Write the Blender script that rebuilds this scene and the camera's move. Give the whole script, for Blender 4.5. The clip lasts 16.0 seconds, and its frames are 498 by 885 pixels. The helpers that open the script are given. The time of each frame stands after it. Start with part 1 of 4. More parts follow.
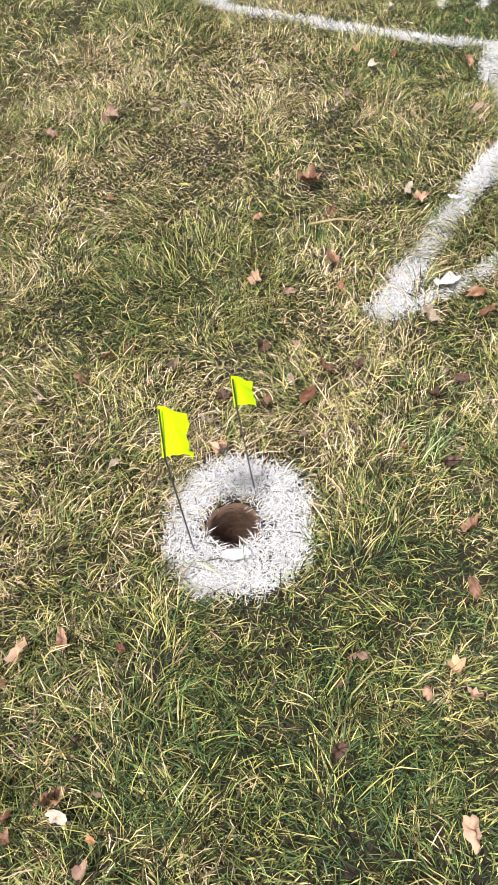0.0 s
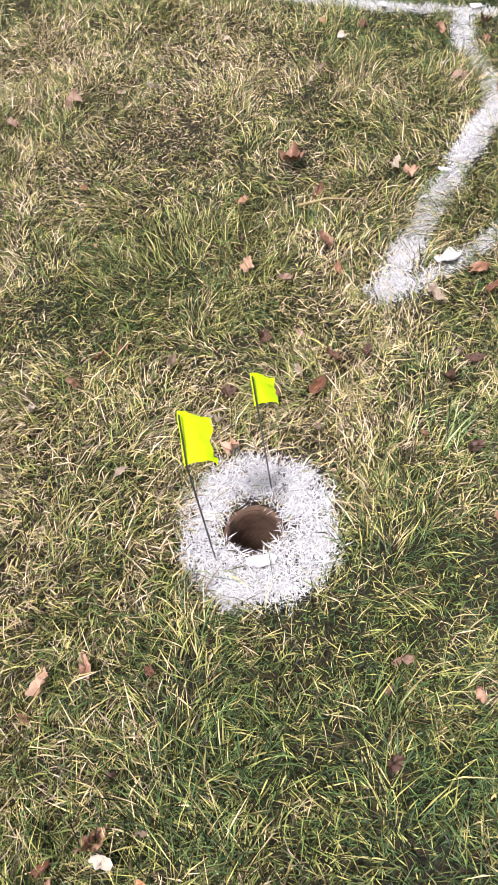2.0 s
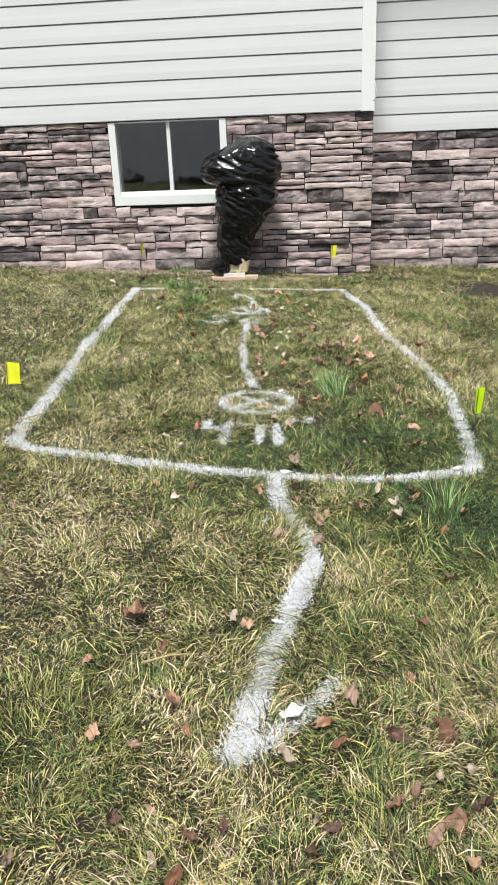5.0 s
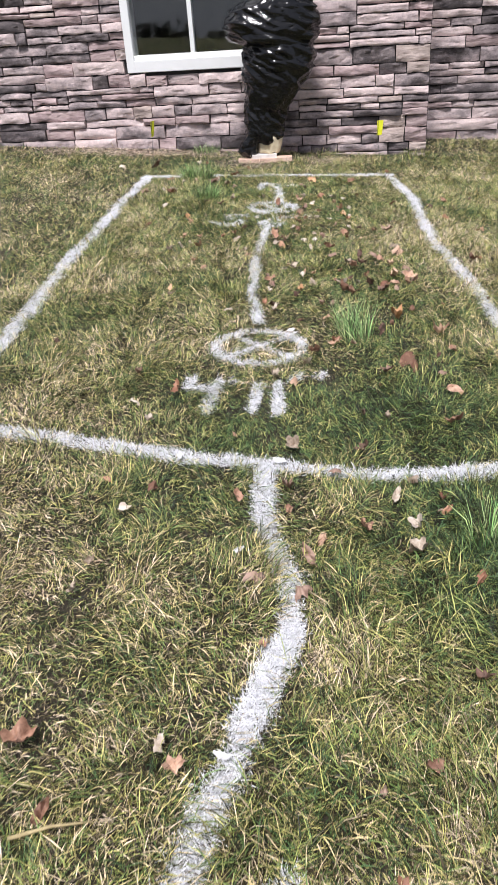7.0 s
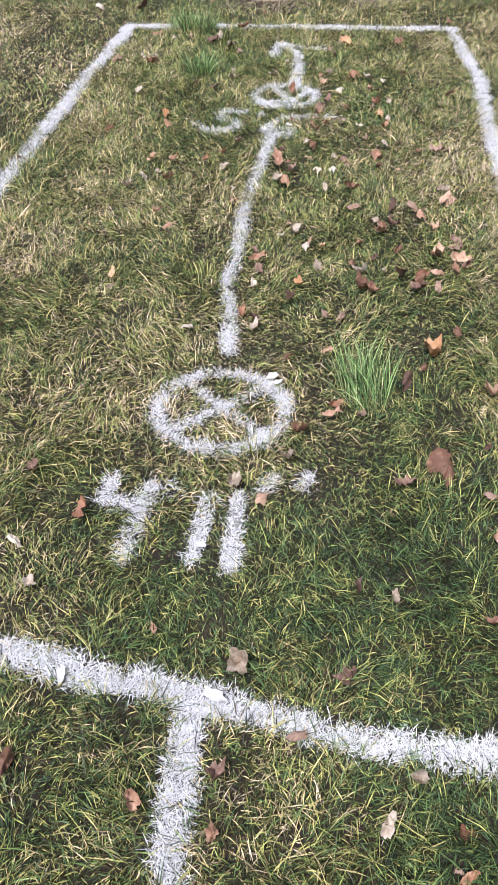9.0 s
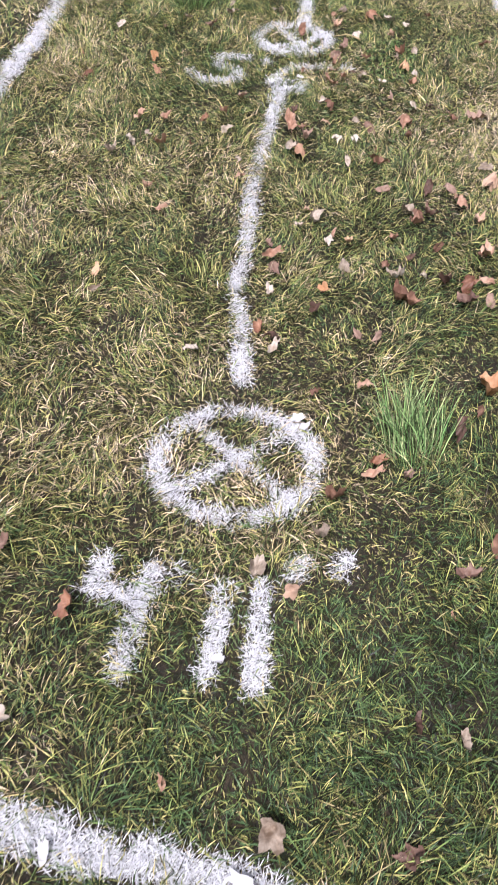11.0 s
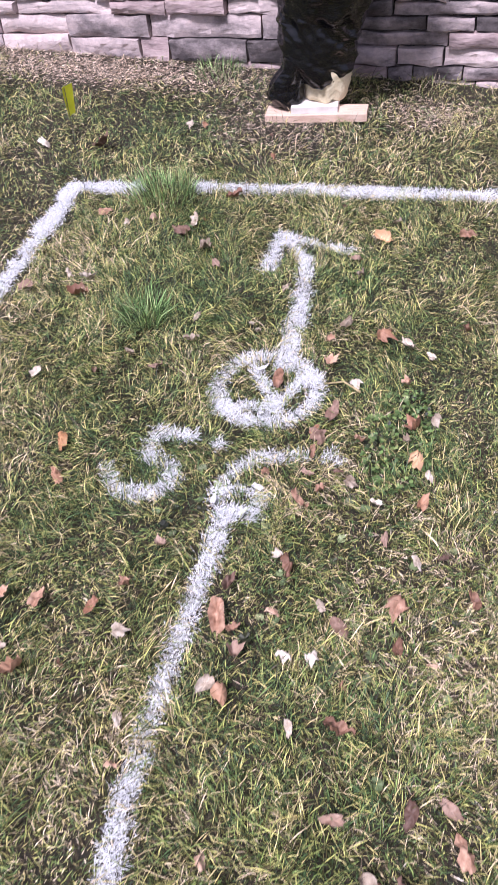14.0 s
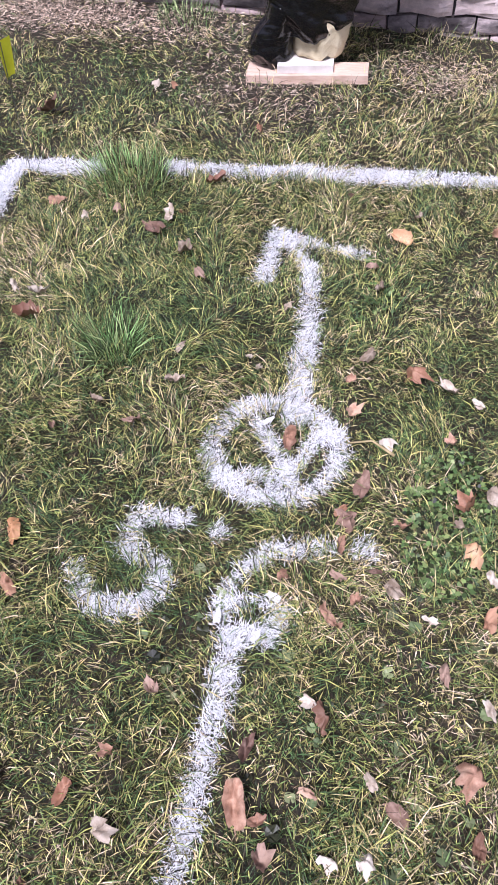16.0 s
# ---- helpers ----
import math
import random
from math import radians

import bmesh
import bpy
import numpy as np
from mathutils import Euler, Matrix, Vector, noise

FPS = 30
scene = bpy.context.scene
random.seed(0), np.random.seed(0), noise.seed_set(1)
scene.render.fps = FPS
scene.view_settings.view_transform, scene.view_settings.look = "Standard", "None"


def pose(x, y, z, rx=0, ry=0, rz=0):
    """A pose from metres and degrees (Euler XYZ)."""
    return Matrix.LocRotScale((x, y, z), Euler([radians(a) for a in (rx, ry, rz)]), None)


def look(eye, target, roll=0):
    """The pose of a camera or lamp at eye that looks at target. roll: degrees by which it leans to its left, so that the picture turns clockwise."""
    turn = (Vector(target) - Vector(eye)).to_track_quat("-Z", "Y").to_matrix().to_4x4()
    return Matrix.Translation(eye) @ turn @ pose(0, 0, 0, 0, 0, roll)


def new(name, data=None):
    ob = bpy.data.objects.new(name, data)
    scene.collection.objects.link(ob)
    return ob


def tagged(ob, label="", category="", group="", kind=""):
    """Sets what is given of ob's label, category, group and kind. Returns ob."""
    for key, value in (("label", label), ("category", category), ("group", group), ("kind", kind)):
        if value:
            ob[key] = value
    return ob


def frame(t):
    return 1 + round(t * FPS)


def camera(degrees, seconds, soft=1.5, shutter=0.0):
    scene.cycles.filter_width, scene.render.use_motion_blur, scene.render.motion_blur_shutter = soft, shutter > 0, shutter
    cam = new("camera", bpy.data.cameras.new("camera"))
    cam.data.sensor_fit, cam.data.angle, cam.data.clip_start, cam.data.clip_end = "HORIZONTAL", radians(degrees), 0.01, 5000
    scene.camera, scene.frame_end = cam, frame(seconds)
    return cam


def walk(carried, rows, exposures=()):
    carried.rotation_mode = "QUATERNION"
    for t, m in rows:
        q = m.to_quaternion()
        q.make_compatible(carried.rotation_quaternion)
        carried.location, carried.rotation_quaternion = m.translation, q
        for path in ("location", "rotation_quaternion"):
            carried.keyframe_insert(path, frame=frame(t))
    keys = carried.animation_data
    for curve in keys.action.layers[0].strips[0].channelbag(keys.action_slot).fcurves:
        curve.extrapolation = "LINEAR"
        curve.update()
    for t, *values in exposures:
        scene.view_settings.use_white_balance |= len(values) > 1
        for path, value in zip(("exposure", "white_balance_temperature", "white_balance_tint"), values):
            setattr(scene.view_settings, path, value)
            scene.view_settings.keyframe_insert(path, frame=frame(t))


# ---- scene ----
cam = camera(35.8, 16.0, 1.0, 0.18)
PATH = [
    (0, (-0.181, -6.011, 0.845), (-0.848, -4.825, -0.621), -10.5),
    (0.5, (-0.183, -6.006, 0.844), (-0.887, -4.849, -0.627), -12.1),
    (1, (-0.185, -6.002, 0.843), (-0.888, -4.861, -0.641), -12.6),
    (1.5, (-0.205, -6.004, 0.837), (-0.853, -4.847, -0.66), -12.0),
    (2, (-0.268, -5.984, 0.822), (-0.838, -4.796, -0.683), -11.5),
    (2.5, (-0.324, -5.96, 0.814), (-0.749, -4.664, -0.65), -8.8),
    (3, (-0.316, -5.958, 0.864), (-0.613, -4.32, -0.245), -4.9),
    (3.5, (-0.302, -5.969, 0.934), (-0.569, -4.118, 0.226), -3.3),
    (4, (-0.293, -5.967, 0.935), (-0.54, -4.094, 0.279), -3.1),
    (4.5, (-0.296, -5.96, 0.929), (-0.533, -4.093, 0.253), -2.8),
    (5, (-0.297, -5.952, 0.927), (-0.508, -4.103, 0.194), -2.3),
    (5.2, (-0.292, -5.951, 0.931), (-0.488, -4.113, 0.167), -2.2),
    (7.5, (-0.182, -5.089, 0.946), (-0.566, -3.446, -0.128), -4.2),
    (8, (-0.194, -4.858, 0.999), (-0.585, -3.264, -0.144), -3.6),
    (8.5, (-0.15, -4.548, 1.074), (-0.562, -3.074, -0.213), -4.4),
    (8.7, (-0.162, -4.456, 1.061), (-0.577, -3.029, -0.277), -4.8),
    (10.8, (-0.39, -4.078, 1.005), (-0.675, -2.807, -0.513), -1.0),
    (11, (-0.369, -4.029, 0.99), (-0.663, -2.765, -0.531), -1.4),
    (11.5, (-0.289, -3.824, 1.01), (-0.651, -2.581, -0.514), -4.2),
    (12, (-0.243, -3.643, 1.082), (-0.68, -2.432, -0.449), -7.3),
    (12.5, (-0.305, -3.372, 1.009), (-0.772, -2.18, -0.529), -8.8),
    (13, (-0.388, -3.15, 1.068), (-0.867, -1.961, -0.467), -8.5),
    (13.5, (-0.357, -2.965, 1.074), (-0.865, -1.762, -0.441), -8.4),
    (14, (-0.307, -2.756, 1.16), (-0.874, -1.528, -0.313), -9.1),
    (14.5, (-0.391, -2.563, 1.118), (-0.956, -1.317, -0.34), -8.9),
    (15, (-0.5, -2.43, 1.088), (-0.994, -1.201, -0.411), -7.4),
    (15.5, (-0.533, -2.407, 1.06), (-0.978, -1.219, -0.486), -6.6),
    (16, (-0.525, -2.402, 1.054), (-0.949, -1.246, -0.523), -6.3),
]
TINTS = [(0, 0.02, 6550, 11), (1.5, 0.02, 6400, 16), (3, 0.02, 6300, 18), (3.5, 0, 6300, 15), (4, -0.03, 6280, 14), (5, -0.08, 6280, 5), (7.5, -0.04, 6000, 15),
         (8.5, -0.07, 5890, 15), (11, -0.02, 5980, 20), (12.5, 0, 5860, 24), (13.5, 0.05, 5760, 26), (14.5, 0.14, 5640, 28), (15, 0.1, 5580, 29), (16, 0.04, 5650, 25)]
walk(cam, [(t, look(eye, target, roll)) for t, eye, target, roll in PATH], [(t, 0.53 + e, k, tint) for t, e, k, tint in TINTS])

# ---- world and light ----
world = bpy.data.worlds.new("overcast_sky")
scene.world = world
world.use_nodes = True
wn = world.node_tree
sky = wn.nodes.new("ShaderNodeTexSky")
sky.sky_type = "NISHITA"
sky.sun_disc = False
SUN_EL, SUN_ROT = radians(62), radians(185)
sky.sun_elevation, sky.sun_rotation = SUN_EL, SUN_ROT
sky.air_density, sky.dust_density, sky.ozone_density = 1.0, 4.0, 1.0
soften = wn.nodes.new("ShaderNodeMixRGB")
soften.inputs[0].default_value = 0.6
soften.inputs[2].default_value = (5.4, 5.5, 5.8, 1)
wn.links.new(sky.outputs[0], soften.inputs[1])
wn.links.new(soften.outputs[0], wn.nodes["Background"].inputs[0])
wn.nodes["Background"].inputs[1].default_value = 0.078

sun_data = bpy.data.lights.new("sun", "SUN")
sun_data.energy, sun_data.angle, sun_data.color = 3.55, radians(12), (1.0, 0.965, 0.91)
sun = new("sun", sun_data)
sun.matrix_world = look((-0.5, -5.2, 10), (0, 0, 0))


# ---- materials ----
def material(name):
    m = bpy.data.materials.new(name)
    m.use_nodes = True
    nt = m.node_tree
    return m, nt, nt.nodes["Principled BSDF"]


def node(nt, kind, **sockets):
    n = nt.nodes.new(kind)
    for key, value in sockets.items():
        n.inputs[key.replace("_", " ")].default_value = value
    return n


def ramp(nt, source, stops):
    r = nt.nodes.new("ShaderNodeValToRGB")
    while len(r.color_ramp.elements) < len(stops):
        r.color_ramp.elements.new(0.5)
    for e, (at, colour) in zip(r.color_ramp.elements, stops):
        e.position, e.color = at, (*colour, 1)
    nt.links.new(source, r.inputs[0])
    return r


def noise_at(nt, scale, detail=4.0, rough=0.6, stretch=None):
    co = nt.nodes.new("ShaderNodeNewGeometry").outputs["Position"]
    if stretch:
        mp = nt.nodes.new("ShaderNodeMapping")
        mp.inputs["Scale"].default_value = stretch
        nt.links.new(co, mp.inputs[0])
        co = mp.outputs[0]
    n = node(nt, "ShaderNodeTexNoise", Scale=scale, Detail=detail, Roughness=rough)
    nt.links.new(co, n.inputs["Vector"])
    return n.outputs["Fac"]


def mathop(nt, op, a, b, clamp=False):
    n = nt.nodes.new("ShaderNodeMath")
    n.operation, n.use_clamp = op, clamp
    for k, v in ((0, a), (1, b)):
        if isinstance(v, (int, float)):
            n.inputs[k].default_value = v
        else:
            nt.links.new(v, n.inputs[k])
    return n.outputs[0]


def bump(nt, bsdf, height, strength=0.4, distance=0.005):
    b = node(nt, "ShaderNodeBump", Strength=strength, Distance=distance)
    nt.links.new(height, b.inputs["Height"])
    nt.links.new(b.outputs[0], bsdf.inputs["Normal"])


def blade_material(name, stops, patch=0.6, translucent=0.2, spots=()):
    m, nt, p = material(name)
    rnd = nt.nodes.new("ShaderNodeNewGeometry").outputs["Random Per Island"]
    wide = mathop(nt, "MULTIPLY", mathop(nt, "SUBTRACT", noise_at(nt, 2.3, 3, 0.6), 0.5), patch * 1.7)
    fine = mathop(nt, "MULTIPLY", mathop(nt, "SUBTRACT", noise_at(nt, 22, 2, 0.5), 0.5), patch * 1.3)
    v = mathop(nt, "ADD", mathop(nt, "ADD", rnd, wide), fine)
    for x, y, reach, shift in spots:
        d = nt.nodes.new("ShaderNodeVectorMath")
        d.operation = "DISTANCE"
        nt.links.new(nt.nodes.new("ShaderNodeNewGeometry").outputs["Position"], d.inputs[0])
        d.inputs[1].default_value = (x, y, 0)
        near = node(nt, "ShaderNodeMapRange")
        near.interpolation_type = "SMOOTHSTEP"
        for key, value in ((1, 0.2 * reach), (2, 1.3 * reach), (3, shift), (4, 0.0)):
            near.inputs[key].default_value = value
        nt.links.new(d.outputs["Value"], near.inputs[0])
        v = mathop(nt, "ADD", v, near.outputs[0])
    r = ramp(nt, mathop(nt, "ADD", v, 0.045, True), stops)
    # blade tone varies at random; its wide range also paints shade between blades
    other = mathop(nt, "FRACT", mathop(nt, "MULTIPLY", rnd, 57.3), 0.0)
    tone_spread = ramp(nt, other, [(0.0, (0.06, 0.05, 0.042)), (0.3, (0.23, 0.21, 0.195)), (0.54, (0.93, 0.91, 0.91)), (1.0, (1.95, 1.9, 1.9))])
    toned = nt.nodes.new("ShaderNodeMixRGB")
    toned.blend_type = "MULTIPLY"
    toned.inputs[0].default_value = 1.0
    nt.links.new(r.outputs[0], toned.inputs[1])
    nt.links.new(tone_spread.outputs[0], toned.inputs[2])
    nt.links.new(toned.outputs[0], p.inputs["Base Color"])
    p.inputs["Roughness"].default_value = 0.45
    p.inputs["Specular IOR Level"].default_value = 0.32
    t = nt.nodes.new("ShaderNodeBsdfTranslucent")
    nt.links.new(toned.outputs[0], t.inputs[0])
    mix = node(nt, "ShaderNodeMixShader", Fac=translucent)
    nt.links.new(p.outputs[0], mix.inputs[1])
    nt.links.new(t.outputs[0], mix.inputs[2])
    nt.links.new(mix.outputs[0], nt.nodes["Material Output"].inputs[0])
    return m


# Dry (below zero) and fresh patches of the lawn: x, y, reach, shift
PATCHES = [(-1.1, -4.45, 0.8, -0.12), (-1.0, -5.5, 0.5, -0.2), (-0.6, -2.0, 1.1, 0.1), (-1.1, -2.6, 0.5, -0.14), (0.05, -4.75, 0.35, -0.2), (-0.05, -1.9, 0.3, -0.2), (-0.3, -5.1, 0.3, -0.15),
           (0.05, -3.65, 0.45, 0.3), (-0.45, -2.6, 0.4, 0.08), (-0.2, -2.3, 0.4, -0.22), (-0.45, -5.85, 0.5, 0.04), (-0.5, -3.75, 0.5, 0.12), (-0.2, -5.5, 0.25, 0.1),
           (-1.4, -0.55, 0.35, 0.25), (-0.9, -1.2, 0.4, 0.1), (0.08, -4.2, 0.35, 0.25), (-0.95, -5.05, 0.3, 0.2), (-0.27, -4.45, 0.14, -0.35),
           (-0.15, -3.3, 0.3, 0.2), (-0.4, -5.62, 0.2, 0.12), (-0.3, -5.42, 0.12, 0.12), (-0.62, -5.2, 0.25, -0.15), (0.35, -2.6, 0.5, -0.15), (-1.9, -3.3, 0.6, -0.12),
           (-0.95, -4.4, 0.5, -0.14), (-0.75, -4.12, 0.25, 0.12), (0.02, -4.2, 0.3, 0.15)]
GRASS = blade_material("lawn_blades", [
    (0.0, (0.72, 0.605, 0.45)), (0.15, (0.62, 0.5, 0.32)), (0.32, (0.53, 0.455, 0.195)), (0.455, (0.415, 0.41, 0.13)),
    (0.61, (0.25, 0.3, 0.088)), (0.8, (0.125, 0.2, 0.064)), (1.0, (0.062, 0.112, 0.045))], 0.74, 0.14, PATCHES)
TUFT = blade_material("tuft_blades", [
    (0.0, (0.6, 0.6, 0.34)), (0.35, (0.36, 0.5, 0.21)), (0.7, (0.19, 0.36, 0.12)), (1.0, (0.11, 0.22, 0.075))], 0.25)
LONG = blade_material("long_lawn_blades", [
    (0.0, (0.58, 0.53, 0.27)), (0.35, (0.4, 0.39, 0.14)), (0.7, (0.22, 0.28, 0.08)), (1.0, (0.13, 0.19, 0.06))], 0.4)
STRAW = blade_material("dead_straw", [(0.0, (0.22, 0.15, 0.11)), (0.35, (0.46, 0.36, 0.27)), (0.75, (0.6, 0.5, 0.39)), (1.0, (0.7, 0.6, 0.5))], 0.3, 0.1)
CLOVER = blade_material("clover_leaves", [(0.0, (0.2, 0.25, 0.09)), (0.5, (0.11, 0.18, 0.055)), (1.0, (0.06, 0.11, 0.035))], 0.3)

IVY = blade_material("ground_ivy_leaves", [(0.0, (0.2, 0.22, 0.11)), (0.5, (0.14, 0.17, 0.08)), (1.0, (0.09, 0.125, 0.055))], 0.2, 0.05)


def paint_material():
    m, nt, p = material("white_marking_paint")
    rnd = nt.nodes.new("ShaderNodeNewGeometry").outputs["Random Per Island"]
    v = mathop(nt, "ADD", rnd, mathop(nt, "MULTIPLY", mathop(nt, "SUBTRACT", noise_at(nt, 160, 2, 0.5), 0.5), 0.5), True)
    r = ramp(nt, v, [(0.0, (0.5, 0.5, 0.46)), (0.14, (0.7, 0.7, 0.71)), (1.0, (0.8, 0.79, 0.83))])
    nt.links.new(r.outputs[0], p.inputs["Base Color"])
    p.inputs["Roughness"].default_value = 0.55
    return m


PAINT = paint_material()


def soil_material():
    m, nt, p = material("thatch_and_soil")
    n = mathop(nt, "ADD", mathop(nt, "MULTIPLY", noise_at(nt, 260, 5, 0.75, (1, 0.35, 1)), 0.75), mathop(nt, "MULTIPLY", noise_at(nt, 5, 4, 0.6), 0.25))
    r = ramp(nt, n, [(0.36, (0.01, 0.008, 0.005)), (0.5, (0.026, 0.02, 0.012)), (0.6, (0.06, 0.046, 0.026)), (0.74, (0.17, 0.13, 0.08))])
    # farther out the turf closes over the soil
    turf = ramp(nt, mathop(nt, "ADD", mathop(nt, "MULTIPLY", noise_at(nt, 1.4, 5, 0.7), 0.6), mathop(nt, "MULTIPLY", noise_at(nt, 38, 4, 0.7), 0.4)),
                [(0.36, (0.045, 0.052, 0.022)), (0.5, (0.095, 0.09, 0.04)), (0.64, (0.17, 0.145, 0.078))])
    axes = nt.nodes.new("ShaderNodeSeparateXYZ")
    nt.links.new(nt.nodes.new("ShaderNodeNewGeometry").outputs["Position"], axes.inputs[0])
    west = mathop(nt, "SUBTRACT", mathop(nt, "MULTIPLY", axes.outputs[1], -0.41), mathop(nt, "ADD", axes.outputs[0], 3.3))
    east = mathop(nt, "SUBTRACT", axes.outputs[0], mathop(nt, "ADD", mathop(nt, "MULTIPLY", axes.outputs[1], 0.18), 1.1))
    south = mathop(nt, "SUBTRACT", -6.3, axes.outputs[1])
    cover = node(nt, "ShaderNodeMapRange")
    cover.inputs[1].default_value, cover.inputs[2].default_value = -0.15, 0.2
    nt.links.new(mathop(nt, "MAXIMUM", mathop(nt, "MAXIMUM", west, east), south), cover.inputs[0])
    blend = nt.nodes.new("ShaderNodeMixRGB")
    nt.links.new(cover.outputs[0], blend.inputs[0])
    nt.links.new(r.outputs[0], blend.inputs[1])
    nt.links.new(turf.outputs[0], blend.inputs[2])
    nt.links.new(blend.outputs[0], p.inputs["Base Color"])
    p.inputs["Roughness"].default_value = 0.95
    bump(nt, p, noise_at(nt, 90, 6, 0.7), 0.8, 0.01)
    return m


def plain(name, colours, scale, rough=0.6, bump_scale=0, strength=0.3, distance=0.003, stretch=None, spec=0.4, rand=0.0):
    m, nt, p = material(name)
    n = noise_at(nt, scale, 5, 0.65, stretch)
    if rand:
        info = nt.nodes.new("ShaderNodeObjectInfo").outputs["Random"]
        n = mathop(nt, "ADD", n, mathop(nt, "MULTIPLY", mathop(nt, "SUBTRACT", info, 0.5), rand), True)
    k = len(colours) - 1
    r = ramp(nt, n, [(0.3 + 0.4 * i / k, c) for i, c in enumerate(colours)])
    nt.links.new(r.outputs[0], p.inputs["Base Color"])
    p.inputs["Roughness"].default_value = rough
    p.inputs["Specular IOR Level"].default_value = spec
    if bump_scale:
        bump(nt, p, noise_at(nt, bump_scale, 6, 0.65, stretch), strength, distance)
    return m


SOIL = soil_material()
DIRT = plain("dark_bare_soil", [(0.014, 0.011, 0.009), (0.035, 0.027, 0.021), (0.08, 0.062, 0.047)], 60, 0.95, 80, 0.9, 0.012)
DRYSOIL = plain("dry_straw_soil", [(0.16, 0.12, 0.08), (0.36, 0.29, 0.21), (0.55, 0.46, 0.35)], 55, 0.95, 90, 0.9, 0.01)
CLAY = plain("brown_clay", [(0.085, 0.05, 0.034), (0.14, 0.085, 0.058), (0.2, 0.125, 0.09)], 35, 0.85, 120, 0.5, 0.004)
SIDING = plain("white_vinyl_siding", [(0.64, 0.635, 0.645), (0.68, 0.675, 0.685), (0.71, 0.705, 0.72)], 3, 0.45, 260, 0.06, 0.001, (0.12, 1, 6))
VINYL = plain("white_vinyl_trim", [(0.78, 0.78, 0.77), (0.84, 0.84, 0.84)], 8, 0.4)
MORTAR = plain("dark_joint", [(0.03, 0.028, 0.028), (0.06, 0.055, 0.055)], 40, 0.95, 90, 0.6, 0.004)
# dark blue-grey puts the gloom of the unlit room into the colour
INSIDE = plain("unlit_interior_tone", [(0.06, 0.066, 0.08), (0.11, 0.118, 0.135)], 3, 0.9)
WIRE = plain("grey_steel_wire", [(0.12, 0.12, 0.12), (0.25, 0.25, 0.25)], 90, 0.4)
WIRE.node_tree.nodes["Principled BSDF"].inputs["Metallic"].default_value = 0.9
LIME = plain("fluorescent_lime_vinyl", [(0.55, 0.85, 0.0), (0.68, 0.95, 0.01)], 30, 0.45)
YELLOW = plain("yellow_vinyl", [(0.8, 0.8, 0.02), (0.9, 0.9, 0.05)], 30, 0.45)
WOOD = plain("pale_raw_board", [(0.52, 0.35, 0.26), (0.66, 0.47, 0.37), (0.75, 0.58, 0.47)], 25, 0.8, 60, 0.4, 0.002, (0.6, 4, 4))
WHITEWOOD = plain("whitewashed_board", [(0.62, 0.57, 0.53), (0.78, 0.74, 0.71)], 22, 0.8, 60, 0.4, 0.002)
CREAM_CLOTH = plain("cream_wrapping", [(0.5, 0.4, 0.24), (0.68, 0.58, 0.39), (0.76, 0.68, 0.5)], 18, 0.8, 30, 0.7, 0.008)
BARK = plain("grey_bark", [(0.05, 0.04, 0.035), (0.12, 0.1, 0.085)], 6, 0.95)
WOODS = plain("far_woods_foliage", [(0.03, 0.035, 0.02), (0.07, 0.065, 0.035), (0.1, 0.08, 0.05)], 1.2, 0.9)
TWIG = plain("dry_straw_stem", [(0.3, 0.23, 0.11), (0.5, 0.4, 0.22)], 60, 0.8)
BROWN = plain("brown_dry_leaf", [(0.1, 0.055, 0.04), (0.22, 0.13, 0.095), (0.36, 0.24, 0.18)], 45, 0.6, 120, 0.5, 0.002, rand=0.5)
RUST = plain("rust_dry_leaf", [(0.17, 0.075, 0.045), (0.3, 0.145, 0.085), (0.42, 0.24, 0.15)], 45, 0.55, 120, 0.5, 0.002, rand=0.5)
PINK = plain("pale_brown_dry_leaf", [(0.16, 0.08, 0.05), (0.36, 0.2, 0.13), (0.56, 0.37, 0.26)], 45, 0.6, 120, 0.5, 0.002, rand=0.5)
CREAM = plain("bleached_dry_leaf", [(0.2, 0.145, 0.1), (0.42, 0.34, 0.265), (0.62, 0.54, 0.455)], 45, 0.65, 120, 0.5, 0.002, rand=0.4)
ORANGE = plain("orange_dry_leaf", [(0.4, 0.2, 0.09), (0.56, 0.32, 0.17), (0.64, 0.42, 0.26)], 45, 0.55, 120, 0.5, 0.002, rand=0.4)
WHITELEAF = plain("paint_coated_leaf", [(0.52, 0.5, 0.5), (0.74, 0.73, 0.75)], 60, 0.5, 120, 0.4, 0.002)


def bag_material():
    m, nt, p = material("black_plastic_film")
    p.inputs["Base Color"].default_value = (0.006, 0.006, 0.007, 1)
    p.inputs["Roughness"].default_value = 0.18
    p.inputs["Specular IOR Level"].default_value = 0.42
    folds = mathop(nt, "ABSOLUTE", mathop(nt, "SUBTRACT", noise_at(nt, 7, 2, 0.4, (0.8, 0.8, 2.2)), 0.5), 0.0)
    creases = mathop(nt, "ABSOLUTE", mathop(nt, "SUBTRACT", noise_at(nt, 21, 2, 0.5, (0.7, 0.7, 1.5)), 0.5), 0.0)
    n = mathop(nt, "ADD", mathop(nt, "MULTIPLY", folds, 2.0), mathop(nt, "MULTIPLY", creases, 0.55))
    bump(nt, p, n, 0.62, 0.02)
    return m


BAG = bag_material()


